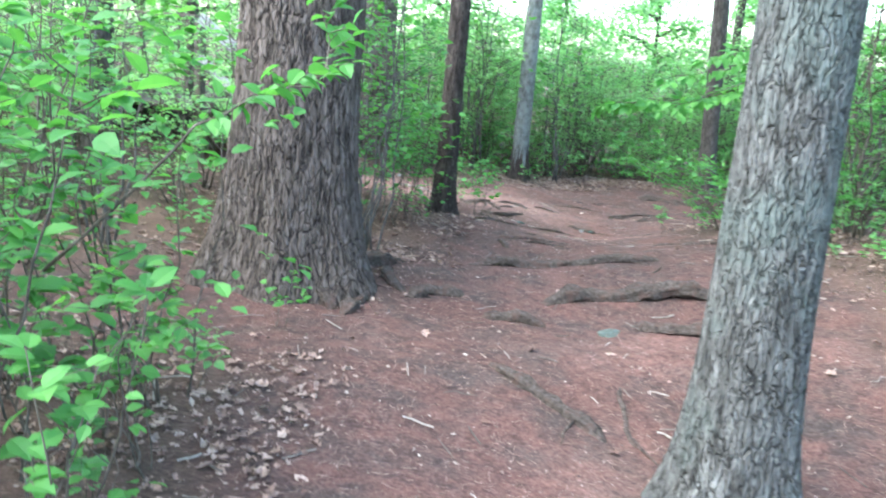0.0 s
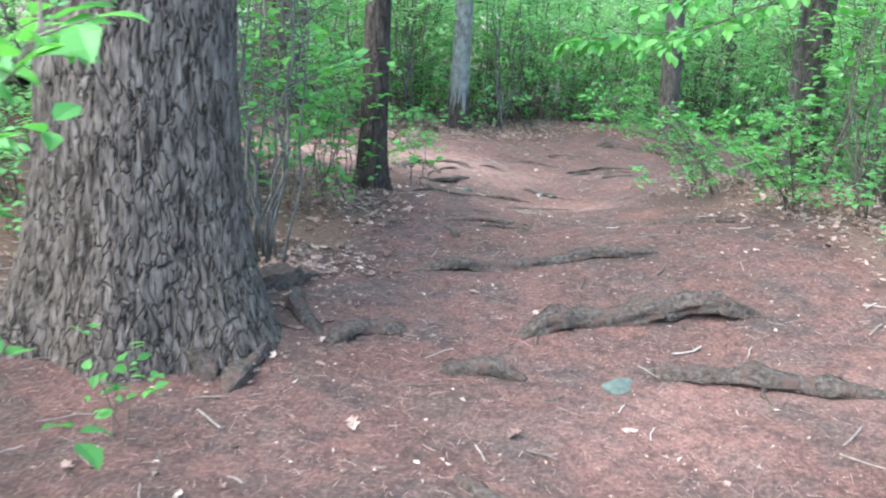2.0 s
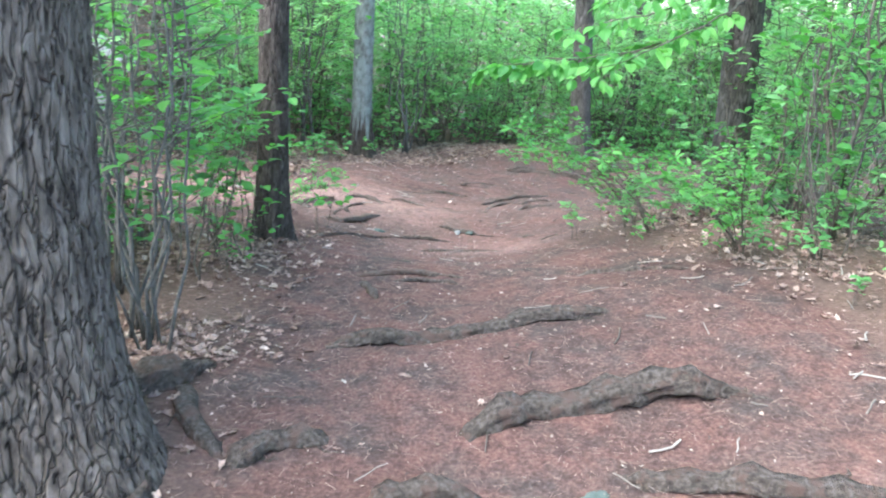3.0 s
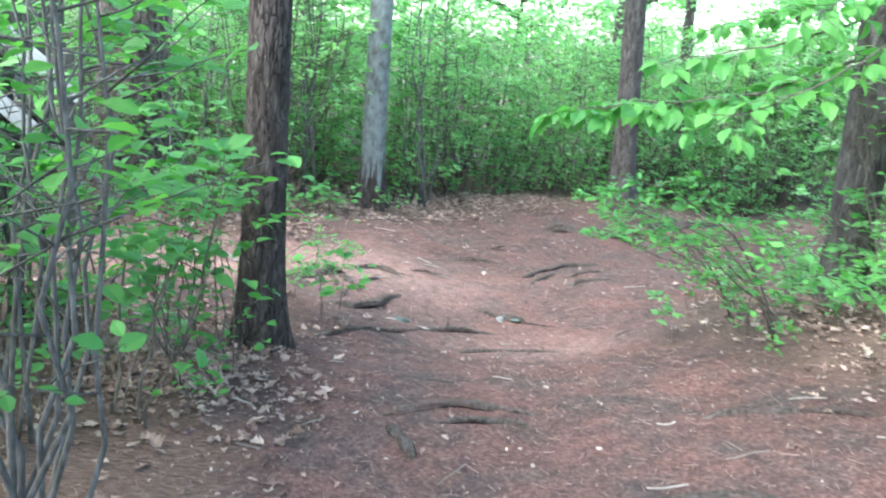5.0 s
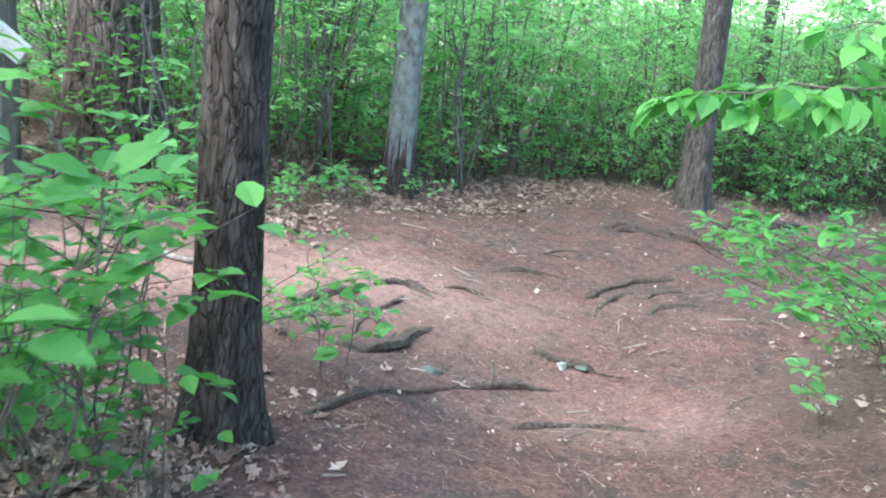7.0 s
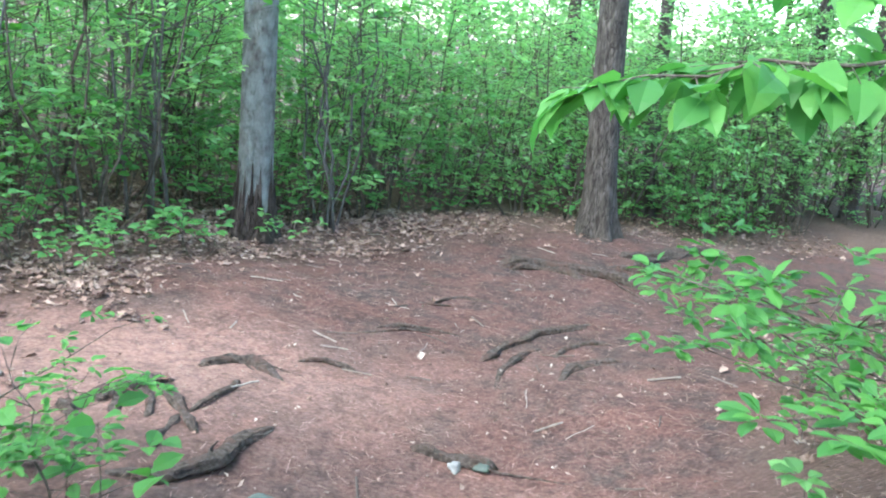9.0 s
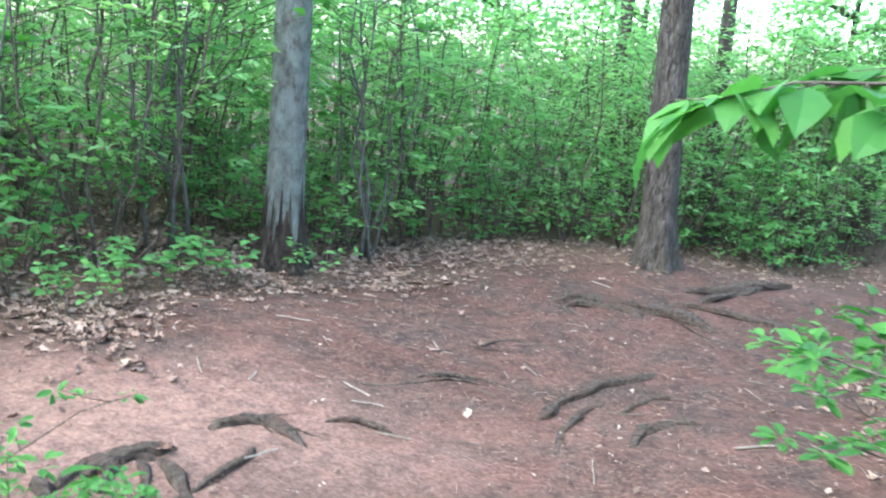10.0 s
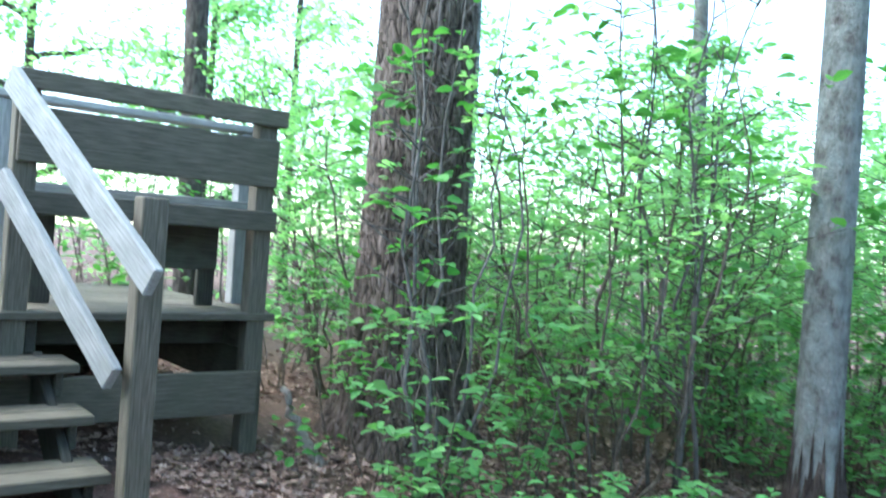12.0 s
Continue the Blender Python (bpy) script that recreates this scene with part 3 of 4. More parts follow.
fill(45, [0, 2, 2], 0.9, 7.0, (4.2, 12, 12.5, 20), 107, (1.0, 1.4), gap=0.6)
fill(44, [4, 5, 5], 0.6, 1.5, (-4, 6, 3, 16), 105, gap=0.4)
fill(10, [4, 5, 5, 5], 0.8, 2.4, (-1.9, 2.2, 11.3, 15), 111, (0.8, 1.15), gap=0.3)
fill(80, [6, 7, 7], 0.1, 1.6, (-4, 6, 0.5, 16), 106, gap=0.2)
fill(18, [6, 7], 0.2, 1.1, (1.8, 3.2, 5.2, 10), 108, (0.7, 1.0), gap=0.22)
fill(12, [6, 6, 7], 0.05, 1.0, (-2.2, 1.2, 10.8, 13.2), 109, (0.8, 1.2), gap=0.18)


for kind, x, y, turn, scale in ((2, -0.75, 12.75, 40, 1.15), (2, -1.1, 13.5, 260, 1.25), (0, -0.45, 14.3, 80, 1.3), (2, 1.5, 14.9, 200, 1.2), (1, 0.75, 14.2, 20, 1.1), (1, -1.55, 13.7, 60, 1.1)):
    plant(kind, x, y, turn, scale)


# ---- shrubs close beside the walked line ----
NEAR = [
    dict(seed=41, tall=1.9, stems=5, leaf_n=230, size=0.085, spread=0.55, kind="broad", low=0.2, thick=0.8),
    dict(seed=42, tall=1.15, stems=4, leaf_n=95, size=0.092, spread=0.35, kind="broad", low=0.25, thick=0.8),
    dict(seed=43, tall=0.75, stems=3, leaf_n=34, size=0.09, spread=0.2, kind="broad", low=0.3, thick=0.8),
    dict(seed=44, tall=2.7, stems=6, leaf_n=300, size=0.085, spread=0.4, kind="broad", low=0.3, thick=1.0, bark=STEM_GREY),
    dict(seed=45, tall=0.95, stems=5, leaf_n=680, size=0.06, spread=0.12, kind="oval", low=0.15, arch=1.2, twigs=1.6),
]
NEAR_LABELS = ["leafy shrub with broad bright leaves on dark thin branches", "shrub with clustered broad leaves beside the trail", "low sprig of broad green leaves over dead leaves", "grey-stemmed saplings with bright broad leaves", "arching small-leaved shrub leaning over the trail edge"]
near_made = {}


def plant_near(i, x, y, turn, scale=1.0, name="broadleaf_shrub"):
    m = pose(x, y, gz(x, y), 0, 0, turn)
    if i not in near_made:
        ob = near_made[i] = shrub(name, m, NEAR_LABELS[i], "shrub", LEAF_NEAR, "shrubs beside the trail", **NEAR[i])
    else:
        ob = copy_thing(near_made[i], m)
    ob.matrix_basis = m @ Matrix.Scale(scale, 4)
    return ob


for row in ((1, -1.15, 1.55, 20, 0.85), (1, -1.3, 2.1, 110, 0.95), (2, -1.15, 2.35, 60, 0.6), (1, -1.25, 2.85, 250, 0.8), (0, -1.75, 2.5, 130, 1.05), (1, -1.6, 1.85, 200), (0, -2.08, 3.15, 10, 1.15), (0, -1.42, 3.38, 60, 0.95), (0, -2.3, 2.3, 80, 1.2), (0, -2.42, 3.66, 250, 1.2), (0, -2.95, 4.9, 160, 1.15), (2, -1.52, 3.28, 310, 0.7),
            (2, -1.23, 4.54, 200, 0.6), (2, -1.45, 4.02, 20, 0.35), (0, -3.2, 3.2, 300, 1.25), (0, -3, 1.5, 210, 1.2), (3, -2.2, 1.5, 0), (3, -2.7, 5.6, 50),
            (3, -1.14, 6.73, 40), (1, -1.05, 7.52, 90, 1.15), (0, -1.34, 8.08, 330, 0.95), (2, -0.79, 7.59, 150, 0.5), (2, -0.74, 7.95, 250, 0.6), (1, -0.97, 8.24, 30, 0.95), (2, -0.28, 9.09, 190, 0.95), (4, -0.76, 9.18, 180, 0.55), (3, -1.68, 8.51, 120, 0.9), (2, -0.43, 9.59, 10, 0.4), (0, -2.2, 8.2, 100),
            (4, 2.25, 8.48, 0), (4, 2.31, 9.09, -15, 0.8), (4, 2.45, 7.6, 35, 0.95), (0, 2.8, 7.3, 15), (3, 3.3, 8.2, 190), (0, 3.1, 9.3, 140, 0.95), (2, 2.17, 7.41, 300, 0.4), (2, 2.26, 9.62, 20, 0.6), (2, 1.92, 8.12, 60, 0.5), (1, 2.12, 8.75, 140, 0.6),
            (3, -1.45, 12.1, 10, 1.15), (1, -1.2, 12.5, 80, 0.95), (1, -0.7, 12.9, 10), (1, -1.75, 12.15, 210), (2, -1.9, 11.75, 50, 0.7), (3, -0.45, 13.3, 75, 1.3), (3, 0.9, 13.9, 20, 1.15), (1, -2.15, 12.45, 190, 0.85), (2, -1.3, 11.7, 20, 0.5), (2, -0.6, 11.9, 120, 0.5),
            (0, -4.9, 13.4, 20, 1.1), (3, -4.2, 14.2, 70), (0, -5.6, 12.2, 130, 1.2), (0, -3.6, 13.9, 210), (0, -5.4, 14.2, 300, 1.3), (1, -4.4, 12.9, 40, 1.2), (1, -3.2, 13.3, 200, 1.1)):
    plant_near(*row)


# ---- low branch of the bank tree, hung with large leaves ----
def low_branch(owner, pts, r0, count, size, seed):
    rng = np.random.default_rng(seed)
    o = np.array(owner.location)
    t = np.linspace(0, 1, 16)
    k = np.linspace(0, 1, len(pts))
    P = np.c_[[np.interp(t, k, [p[i] for p in pts]) for i in range(3)]].T - o
    P[1:-1] += rng.normal(0, 0.012, (14, 3))
    wood, lv = Pile(), Pile()
    wood.add(*tube(P, r0 * (1 - 0.8 * t), 7))
    spots, ways = [], []
    along = (P[-1] - P[0]) / np.linalg.norm(P[-1] - P[0])
    side = np.cross(along, (0, 0, 1))
    for i in range(count):
        q = 0.25 + 0.75 * (i + 1) / count
        p = np.array([np.interp(q, t, P[:, j]) for j in range(3)])
        s = 1 if i % 2 else -1
        tw = along * rng.uniform(0.3, 0.8) + side * s * rng.uniform(0.3, 1.0) + np.array([0, 0, rng.uniform(-0.25, 0.12)])
        L = rng.uniform(0.05, 0.24)
        wood.add(*tube(p + tw * L * np.linspace(0, 1, 4)[:, None], 0.0022 * np.array([1, 0.9, 0.7, 0.5]), 4))
        for m in range(3):
            spots.append(p + tw * L * (1 - 0.3 * m))
            ways.append(tw + rng.normal(0, 0.45, 3) + (0, 0, -0.45))
    n = len(spots)
    scatter_leaves(lv, np.array(spots), np.array(ways), rng.uniform(0.75, 1.15, n) * size, "broad", rng, 0.3)
    branch = smooth(part("branch", wood.data(), STEM, owner))
    part("foliage", lv.data(), LEAF_NEAR, branch, "large bright green drooping leaves")


low_branch(BANK, [(3.22, 9.6, 1.3), (2.5, 8.75, 1.08), (1.95, 8.85, 0.86), (1.5, 9.02, 0.80), (0.98, 9.1, 0.68)], 0.012, 44, 0.145, 4)
low_branch(BANK, [(3.22, 9.6, 1.6), (2.5, 8.75, 1.3), (2.0, 8.95, 1.12), (1.55, 9.05, 1.0)], 0.01, 14, 0.13, 5)
low_branch(BANK, [(3.22, 9.6, 1.45), (2.6, 8.6, 1.2), (1.9, 8.1, 0.95), (1.45, 8.25, 0.72)], 0.01, 16, 0.11, 6)
low_branch(BANK, [(3.2, 9.55, 1.75), (2.6, 8.9, 1.5), (2.0, 8.4, 1.28)], 0.011, 26, 0.11, 14)
low_branch(BANK, [(3.2, 9.6, 1.8), (2.9, 8.6, 1.6), (2.6, 7.8, 1.4)], 0.011, 26, 0.11, 15)
low_branch(BANK, [(3.25, 9.65, 1.7), (2.7, 9.6, 1.45), (2.0, 9.6, 1.2)], 0.011, 24, 0.11, 16)
for row in ((0, -1.5, 3.05, 20, 0.9), (3, -1.05, 6.55, 200, 0.9), (3, -1.35, 7.25, 300, 0.95), (0, -0.86, 7.85, 70, 0.6), (1, -0.68, 7.95, 200, 0.9)):
    plant_near(*row)
SIDE_SHRUB = plant_near(1, -1.6, 2.72, 0, 1.0)
low_branch(SIDE_SHRUB, [(-1.58, 2.74, 0.30), (-1.15, 2.80, 0.76), (-0.95, 2.90, 0.90), (-0.75, 3.0, 0.96), (-0.70, 3.05, 1.12), (-0.80, 3.1, 1.32)], 0.0065, 26, 0.085, 9)


# ---- far woods, one uncountable mass ----
def build_far_woods():
    rng = np.random.default_rng(7)
    leaves, wood = Pile(), Pile()
    n = 105000
    r = 5.0 + 34 * rng.uniform(0, 1, n) ** 1.5
    a = rng.uniform(0, 2 * np.pi, n)
    x, y = 0.8 + r * np.sin(a), 8.5 + r * np.cos(a)
    keep = (off_trail(x, y) > np.where(r < 9, 2.5, 1.7)) & (np.hypot(x + 3.4, y - 11.8) > 2.6)
    x, y, r = x[keep], y[keep], r[keep]

    def rise(px, py, pz):
        """Room between the ground and an uneven, slowly rising top; leaves gather in clumps."""
        far = np.hypot(px - 0.8, py - 8.5)
        top = np.array([0.35 * noise.noise((u * 0.5, v * 0.5, 3)) + 1.3 * max(0, noise.noise((u * 1.3, v * 1.3, 8))) + 0.3 * noise.noise((u * 4, v * 4, 1)) for u, v in zip(px, py)])
        top = 1.55 + top + 0.4 / (1 + np.exp(-(px - 0.5) * 1.5)) + 0.04 * (far - 5) + 3.0 / (1 + np.exp(-(px - 5.0) * 1.1)) + 1.5 / (1 + np.exp((px + 4.6) * 1.3))
        g = height(px, py) + 0.12
        z = g + np.maximum(top - g, 0.6) * pz
        ok = np.array([noise.noise((u * 1.6, v * 1.6, w * 2.2)) > -0.06 for u, v, w in zip(px, py, z)])
        return np.c_[px, py, z][ok], far[ok]

    def add_leaves(spots, sizes):
        scatter_leaves(leaves, spots, rng.normal(0, 1, spots.shape) * (1, 1, 0.4), sizes, "small", rng, 0.5)

    spots, far = rise(x, y, rng.uniform(0, 1, len(x)) ** 0.8)
    add_leaves(spots, rng.uniform(0.06, 0.11, len(spots)) * (0.75 + far / 28))
    xf = rng.uniform(-2, 13, 80000)
    spots, far = rise(xf, 14.3 + np.maximum(xf, 0) * 0.24 + 9 * rng.uniform(0, 1, len(xf)) ** 1.3, rng.uniform(0, 1, len(xf)))
    add_leaves(spots, rng.uniform(0.055, 0.10, len(spots)))
    xf = rng.uniform(-9, 0.5, 24000)
    spots, far = rise(xf, 14.6 + 6 * rng.uniform(0, 1, len(xf)), rng.uniform(0, 1, len(xf)) ** 0.9)
    add_leaves(spots, rng.uniform(0.06, 0.11, len(spots)))
    for i in range(1500):
        k = rng.integers(0, len(x))
        h = rng.uniform(1.4, 2.7)
        t = np.linspace(0, 1, 5)
        g = gz(x[k], y[k])
        pts = np.c_[x[k] + rng.normal(0, 0.12) * t + rng.normal(0, 0.03, 5), y[k] + rng.normal(0, 0.12) * t, g - 0.05 + h * t]
        wood.add(*tube(pts, rng.uniform(0.006, 0.016) * (1 - 0.7 * t), 4))
    woods = base("far_woods", pose(0, 0, 0), "dense green thicket of saplings closing the view", "woods", kind="stuff")
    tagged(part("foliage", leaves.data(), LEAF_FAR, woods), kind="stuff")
    tagged(part("stem_mass", wood.data(), STEM, woods), kind="stuff")


build_far_woods()
for i, (x, y, r) in enumerate([(-7.5, 17.5, 0.07), (-5.2, 19.5, 0.08), (-9.5, 14.5, 0.08), (-8.2, 20.5, 0.09), (-11, 17.5, 0.1), (-1.5, 19.5, 0.06), (1.2, 20.5, 0.06), (3.2, 19.8, 0.06), (5.6, 20.2, 0.07), (8.0, 18.6, 0.07), (10.5, 18.0, 0.07)]):
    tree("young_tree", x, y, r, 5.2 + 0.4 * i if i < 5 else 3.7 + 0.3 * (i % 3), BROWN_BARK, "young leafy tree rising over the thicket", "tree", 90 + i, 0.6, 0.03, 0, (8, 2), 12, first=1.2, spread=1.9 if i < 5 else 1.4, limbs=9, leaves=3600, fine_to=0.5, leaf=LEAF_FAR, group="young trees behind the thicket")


# ---- litter: dead leaves, dry needles and twigs ----
def litter_spots(n, lo, hi, seed, box=(-6, 7, -3.5, 16.5), clump=0.0, fade=0.0):
    rng = np.random.default_rng(seed)
    out = np.zeros((0, 2))
    while len(out) < n:
        p = np.c_[rng.uniform(box[0], box[1], 4 * n), rng.uniform(box[2], box[3], 4 * n)]
        d = off_trail(p[:, 0], p[:, 1])
        ok = (d > lo) & (d < hi)
        if fade:
            ok &= rng.uniform(0, 1, len(d)) < np.clip((d - lo) / fade, 0.02, 1) ** 1.5
        p = p[ok]
        if clump:
            p = p[[noise.noise((a * clump, b * clump, seed)) > rng.uniform(-0.5, 0.25) for a, b in p]]
        out = np.r_[out, p]
    return out[:n], rng


def build_litter():
    p, rng = litter_spots(30000, -0.4, 2.8, 11, clump=0.9, fade=0.6)
    q, _ = litter_spots(260, -1.6, 0.1, 12)
    w, _ = litter_spots(9500, -0.2, 2.2, 15, (-2.6, 2.6, 10.4, 14.8), 1.5, 0.4)
    s, _ = litter_spots(900, -0.05, 1.6, 16, (1.2, 3.4, 6.2, 9.9), 0.9, 0.7)
    e, _ = litter_spots(2200, -0.5, 0.8, 17, (-1.6, 0.2, 6.4, 9.2), 0.9, 0.8)
    b, _ = litter_spots(4500, -0.2, 6, 18, (-6.5, -1.4, 10.6, 15.5), 0.7, 0.3)
    g, _ = litter_spots(1700, -0.55, 1.2, 20, (-2.4, -0.3, 1.2, 4.1), 0.9, 0.35)
    p = np.r_[p, q, w, s, e, b, g]
    n = len(p)
    pile = Pile()
    z = height(p[:, 0], p[:, 1]) + rng.uniform(0.004, 0.02, n)
    scatter_leaves(pile, np.c_[p, z], np.c_[rng.normal(0, 1, (n, 2)), rng.normal(0, 0.12, n)], 0.018 + 0.066 * rng.uniform(0, 1, n) ** 1.8, "lobed", rng, 0.3, 1.0, 0.05)
    tagged(part("dead_leaves", pile.data(), DEAD), "curled tan and brown dead leaves on the ground", "leaf litter", kind="stuff")
    p, rng = litter_spots(34000, -2.0, 0.6, 13, (-3, 5, -1.5, 14.5))
    n = len(p)
    a = rng.uniform(0, np.pi, n)
    long = 0.012 + 0.06 * rng.uniform(0, 1, n) ** 1.6
    wide = rng.uniform(0.0005, 0.0013, n)
    c = np.c_[p, height(p[:, 0], p[:, 1]) + rng.uniform(0.006, 0.018, n)]
    u = np.c_[np.cos(a), np.sin(a), rng.normal(0, 0.12, n)] * long[:, None] / 2
    w = np.c_[-np.sin(a), np.cos(a), 0 * a] * wide[:, None]
    h = np.c_[0 * a, 0 * a, wide]
    v = np.stack([c - u - w, c + u - w, c + u + w, c - u + w, c - u + h, c + u + h], 1).reshape(-1, 3)
    f = (np.array([(0, 1, 5, 4), (3, 4, 5, 2)])[None] + 6 * np.arange(n)[:, None, None]).reshape(-1, 4)
    tagged(part("dry_needles", (v.tolist(), f.tolist()), NEEDLE), "scattered pale dry pine needles and straw", "pine needles", kind="stuff")
    p, rng = litter_spots(9000, -2.0, 0.6, 19, (-3, 5, -1.0, 14.5), 1.6)
    n = len(p)
    pile = Pile()
    scatter_leaves(pile, np.c_[p, height(p[:, 0], p[:, 1]) + rng.uniform(0.006, 0.016, n)], np.c_[rng.normal(0, 1, (n, 2)), rng.normal(0, 0.15, n)], 0.009 + 0.028 * rng.uniform(0, 1, n) ** 3, "small", rng, 0.35, 1.0, 0.12)
    tagged(part("bark_flakes", pile.data(), CHIP), "small pale and dark flakes of bark and straw", "bark flakes", kind="stuff")
    p, rng = litter_spots(420, -2.0, 1.5, 14, (-3, 5, 0.5, 14.5))
    pile = Pile()
    for x, y in p:
        a, L = rng.uniform(0, 6.28), rng.uniform(0.05, 0.2)
        t = np.linspace(-0.5, 0.5, 4)
        px, py = x + math.cos(a) * L * t, y + math.sin(a) * L * t + rng.normal(0, 0.008, 4)
        pile.add(*tube(np.c_[px, py, height(px, py) + 0.012 + rng.uniform(0, 0.01)], rng.uniform(0.002, 0.005) * np.ones(4), 5))
    tagged(part("twigs", pile.data(), TWIG), "short dry twigs lying on the trail", "twigs", kind="stuff")


build_litter()


# ---- tree roots crossing the trail ----
def root(a, b, c, thick, label="grey-brown tree root crossing the needle-covered trail", seed=0, proud=0.32, flat=0.62):
    """A gnarled root through three places, tapering and dipping into the ground at both ends."""
    rng = np.random.default_rng(seed + int(1000 * abs(a[0]) + 100 * a[1]))
    a, b, c = map(np.array, (a, b, c))
    n = max(10, int(np.linalg.norm(c - a) / 0.05))
    t = np.linspace(-0.06, 1.06, n)
    P = (a * ((t - 0.5) * (t - 1) * 2)[:, None] + b * (-4 * t * (t - 1))[:, None] + c * (2 * t * (t - 0.5))[:, None])
    P += np.array([[0.035 * noise.noise((p[0] * 4, p[1] * 4, 5 + seed)), 0.035 * noise.noise((p[0] * 4, p[1] * 4, 15 + seed))] for p in P])
    end = np.clip(np.minimum(t + 0.06, 1.06 - t) / 0.22, 0, 1) ** 0.7
    r = thick * (0.25 + 0.75 * end) * np.array([1 + 0.3 * noise.noise((p[0] * 9, p[1] * 9, 1)) for p in P])
    z = height(P[:, 0], P[:, 1]) + r * (proud + 0.25 * np.sin(9 * t + seed)) * end - 0.6 * thick * (1 - end)
    seg = 18
    v, f = tube(np.c_[P, z], r, seg)
    for i, q in enumerate(v):
        k = min(i // seg, n - 1)
        ctr = np.array([P[k][0], P[k][1], z[k]])
        ridge = 0.16 * math.sin(5 * 2 * math.pi * (i % seg) / seg + 2.5 * noise.noise((t[k] * 5, seed, 3)))
        d = 0.6 * noise.noise((q[0] * 20, q[1] * 20, q[2] * 20)) + 0.35 * noise.noise((q[0] * 70, q[1] * 70, q[2] * 70)) + ridge
        v[i] = ctr + (q - ctr) * (1 + d) * (1, 1, flat)
    whole = Pile()
    whole.add(v, f)
    if thick > 0.03:
        for _ in range(3):
            k = rng.integers(2, n - 4)
            go = P[min(k + 4, n - 1)] - P[k]
            go = go / (np.linalg.norm(go) + 1e-9) + rng.normal(0, 0.5, 2)
            u = np.linspace(0, 1, 7)
            sp = P[k] + np.outer(u, go) * rng.uniform(0.12, 0.3) + rng.normal(0, 0.008, (7, 2))
            whole.add(*tube(np.c_[sp, height(sp[:, 0], sp[:, 1]) + 0.012 - 0.02 * u], thick * rng.uniform(0.14, 0.28) * (1 - 0.7 * u), 6))
    v, f = np.concatenate(whole.v), whole.f
    ob = smooth(part("tree_root", (v.tolist(), f), ROOT_BARK))
    return tagged(ob, label, "root", "roots across the trail")


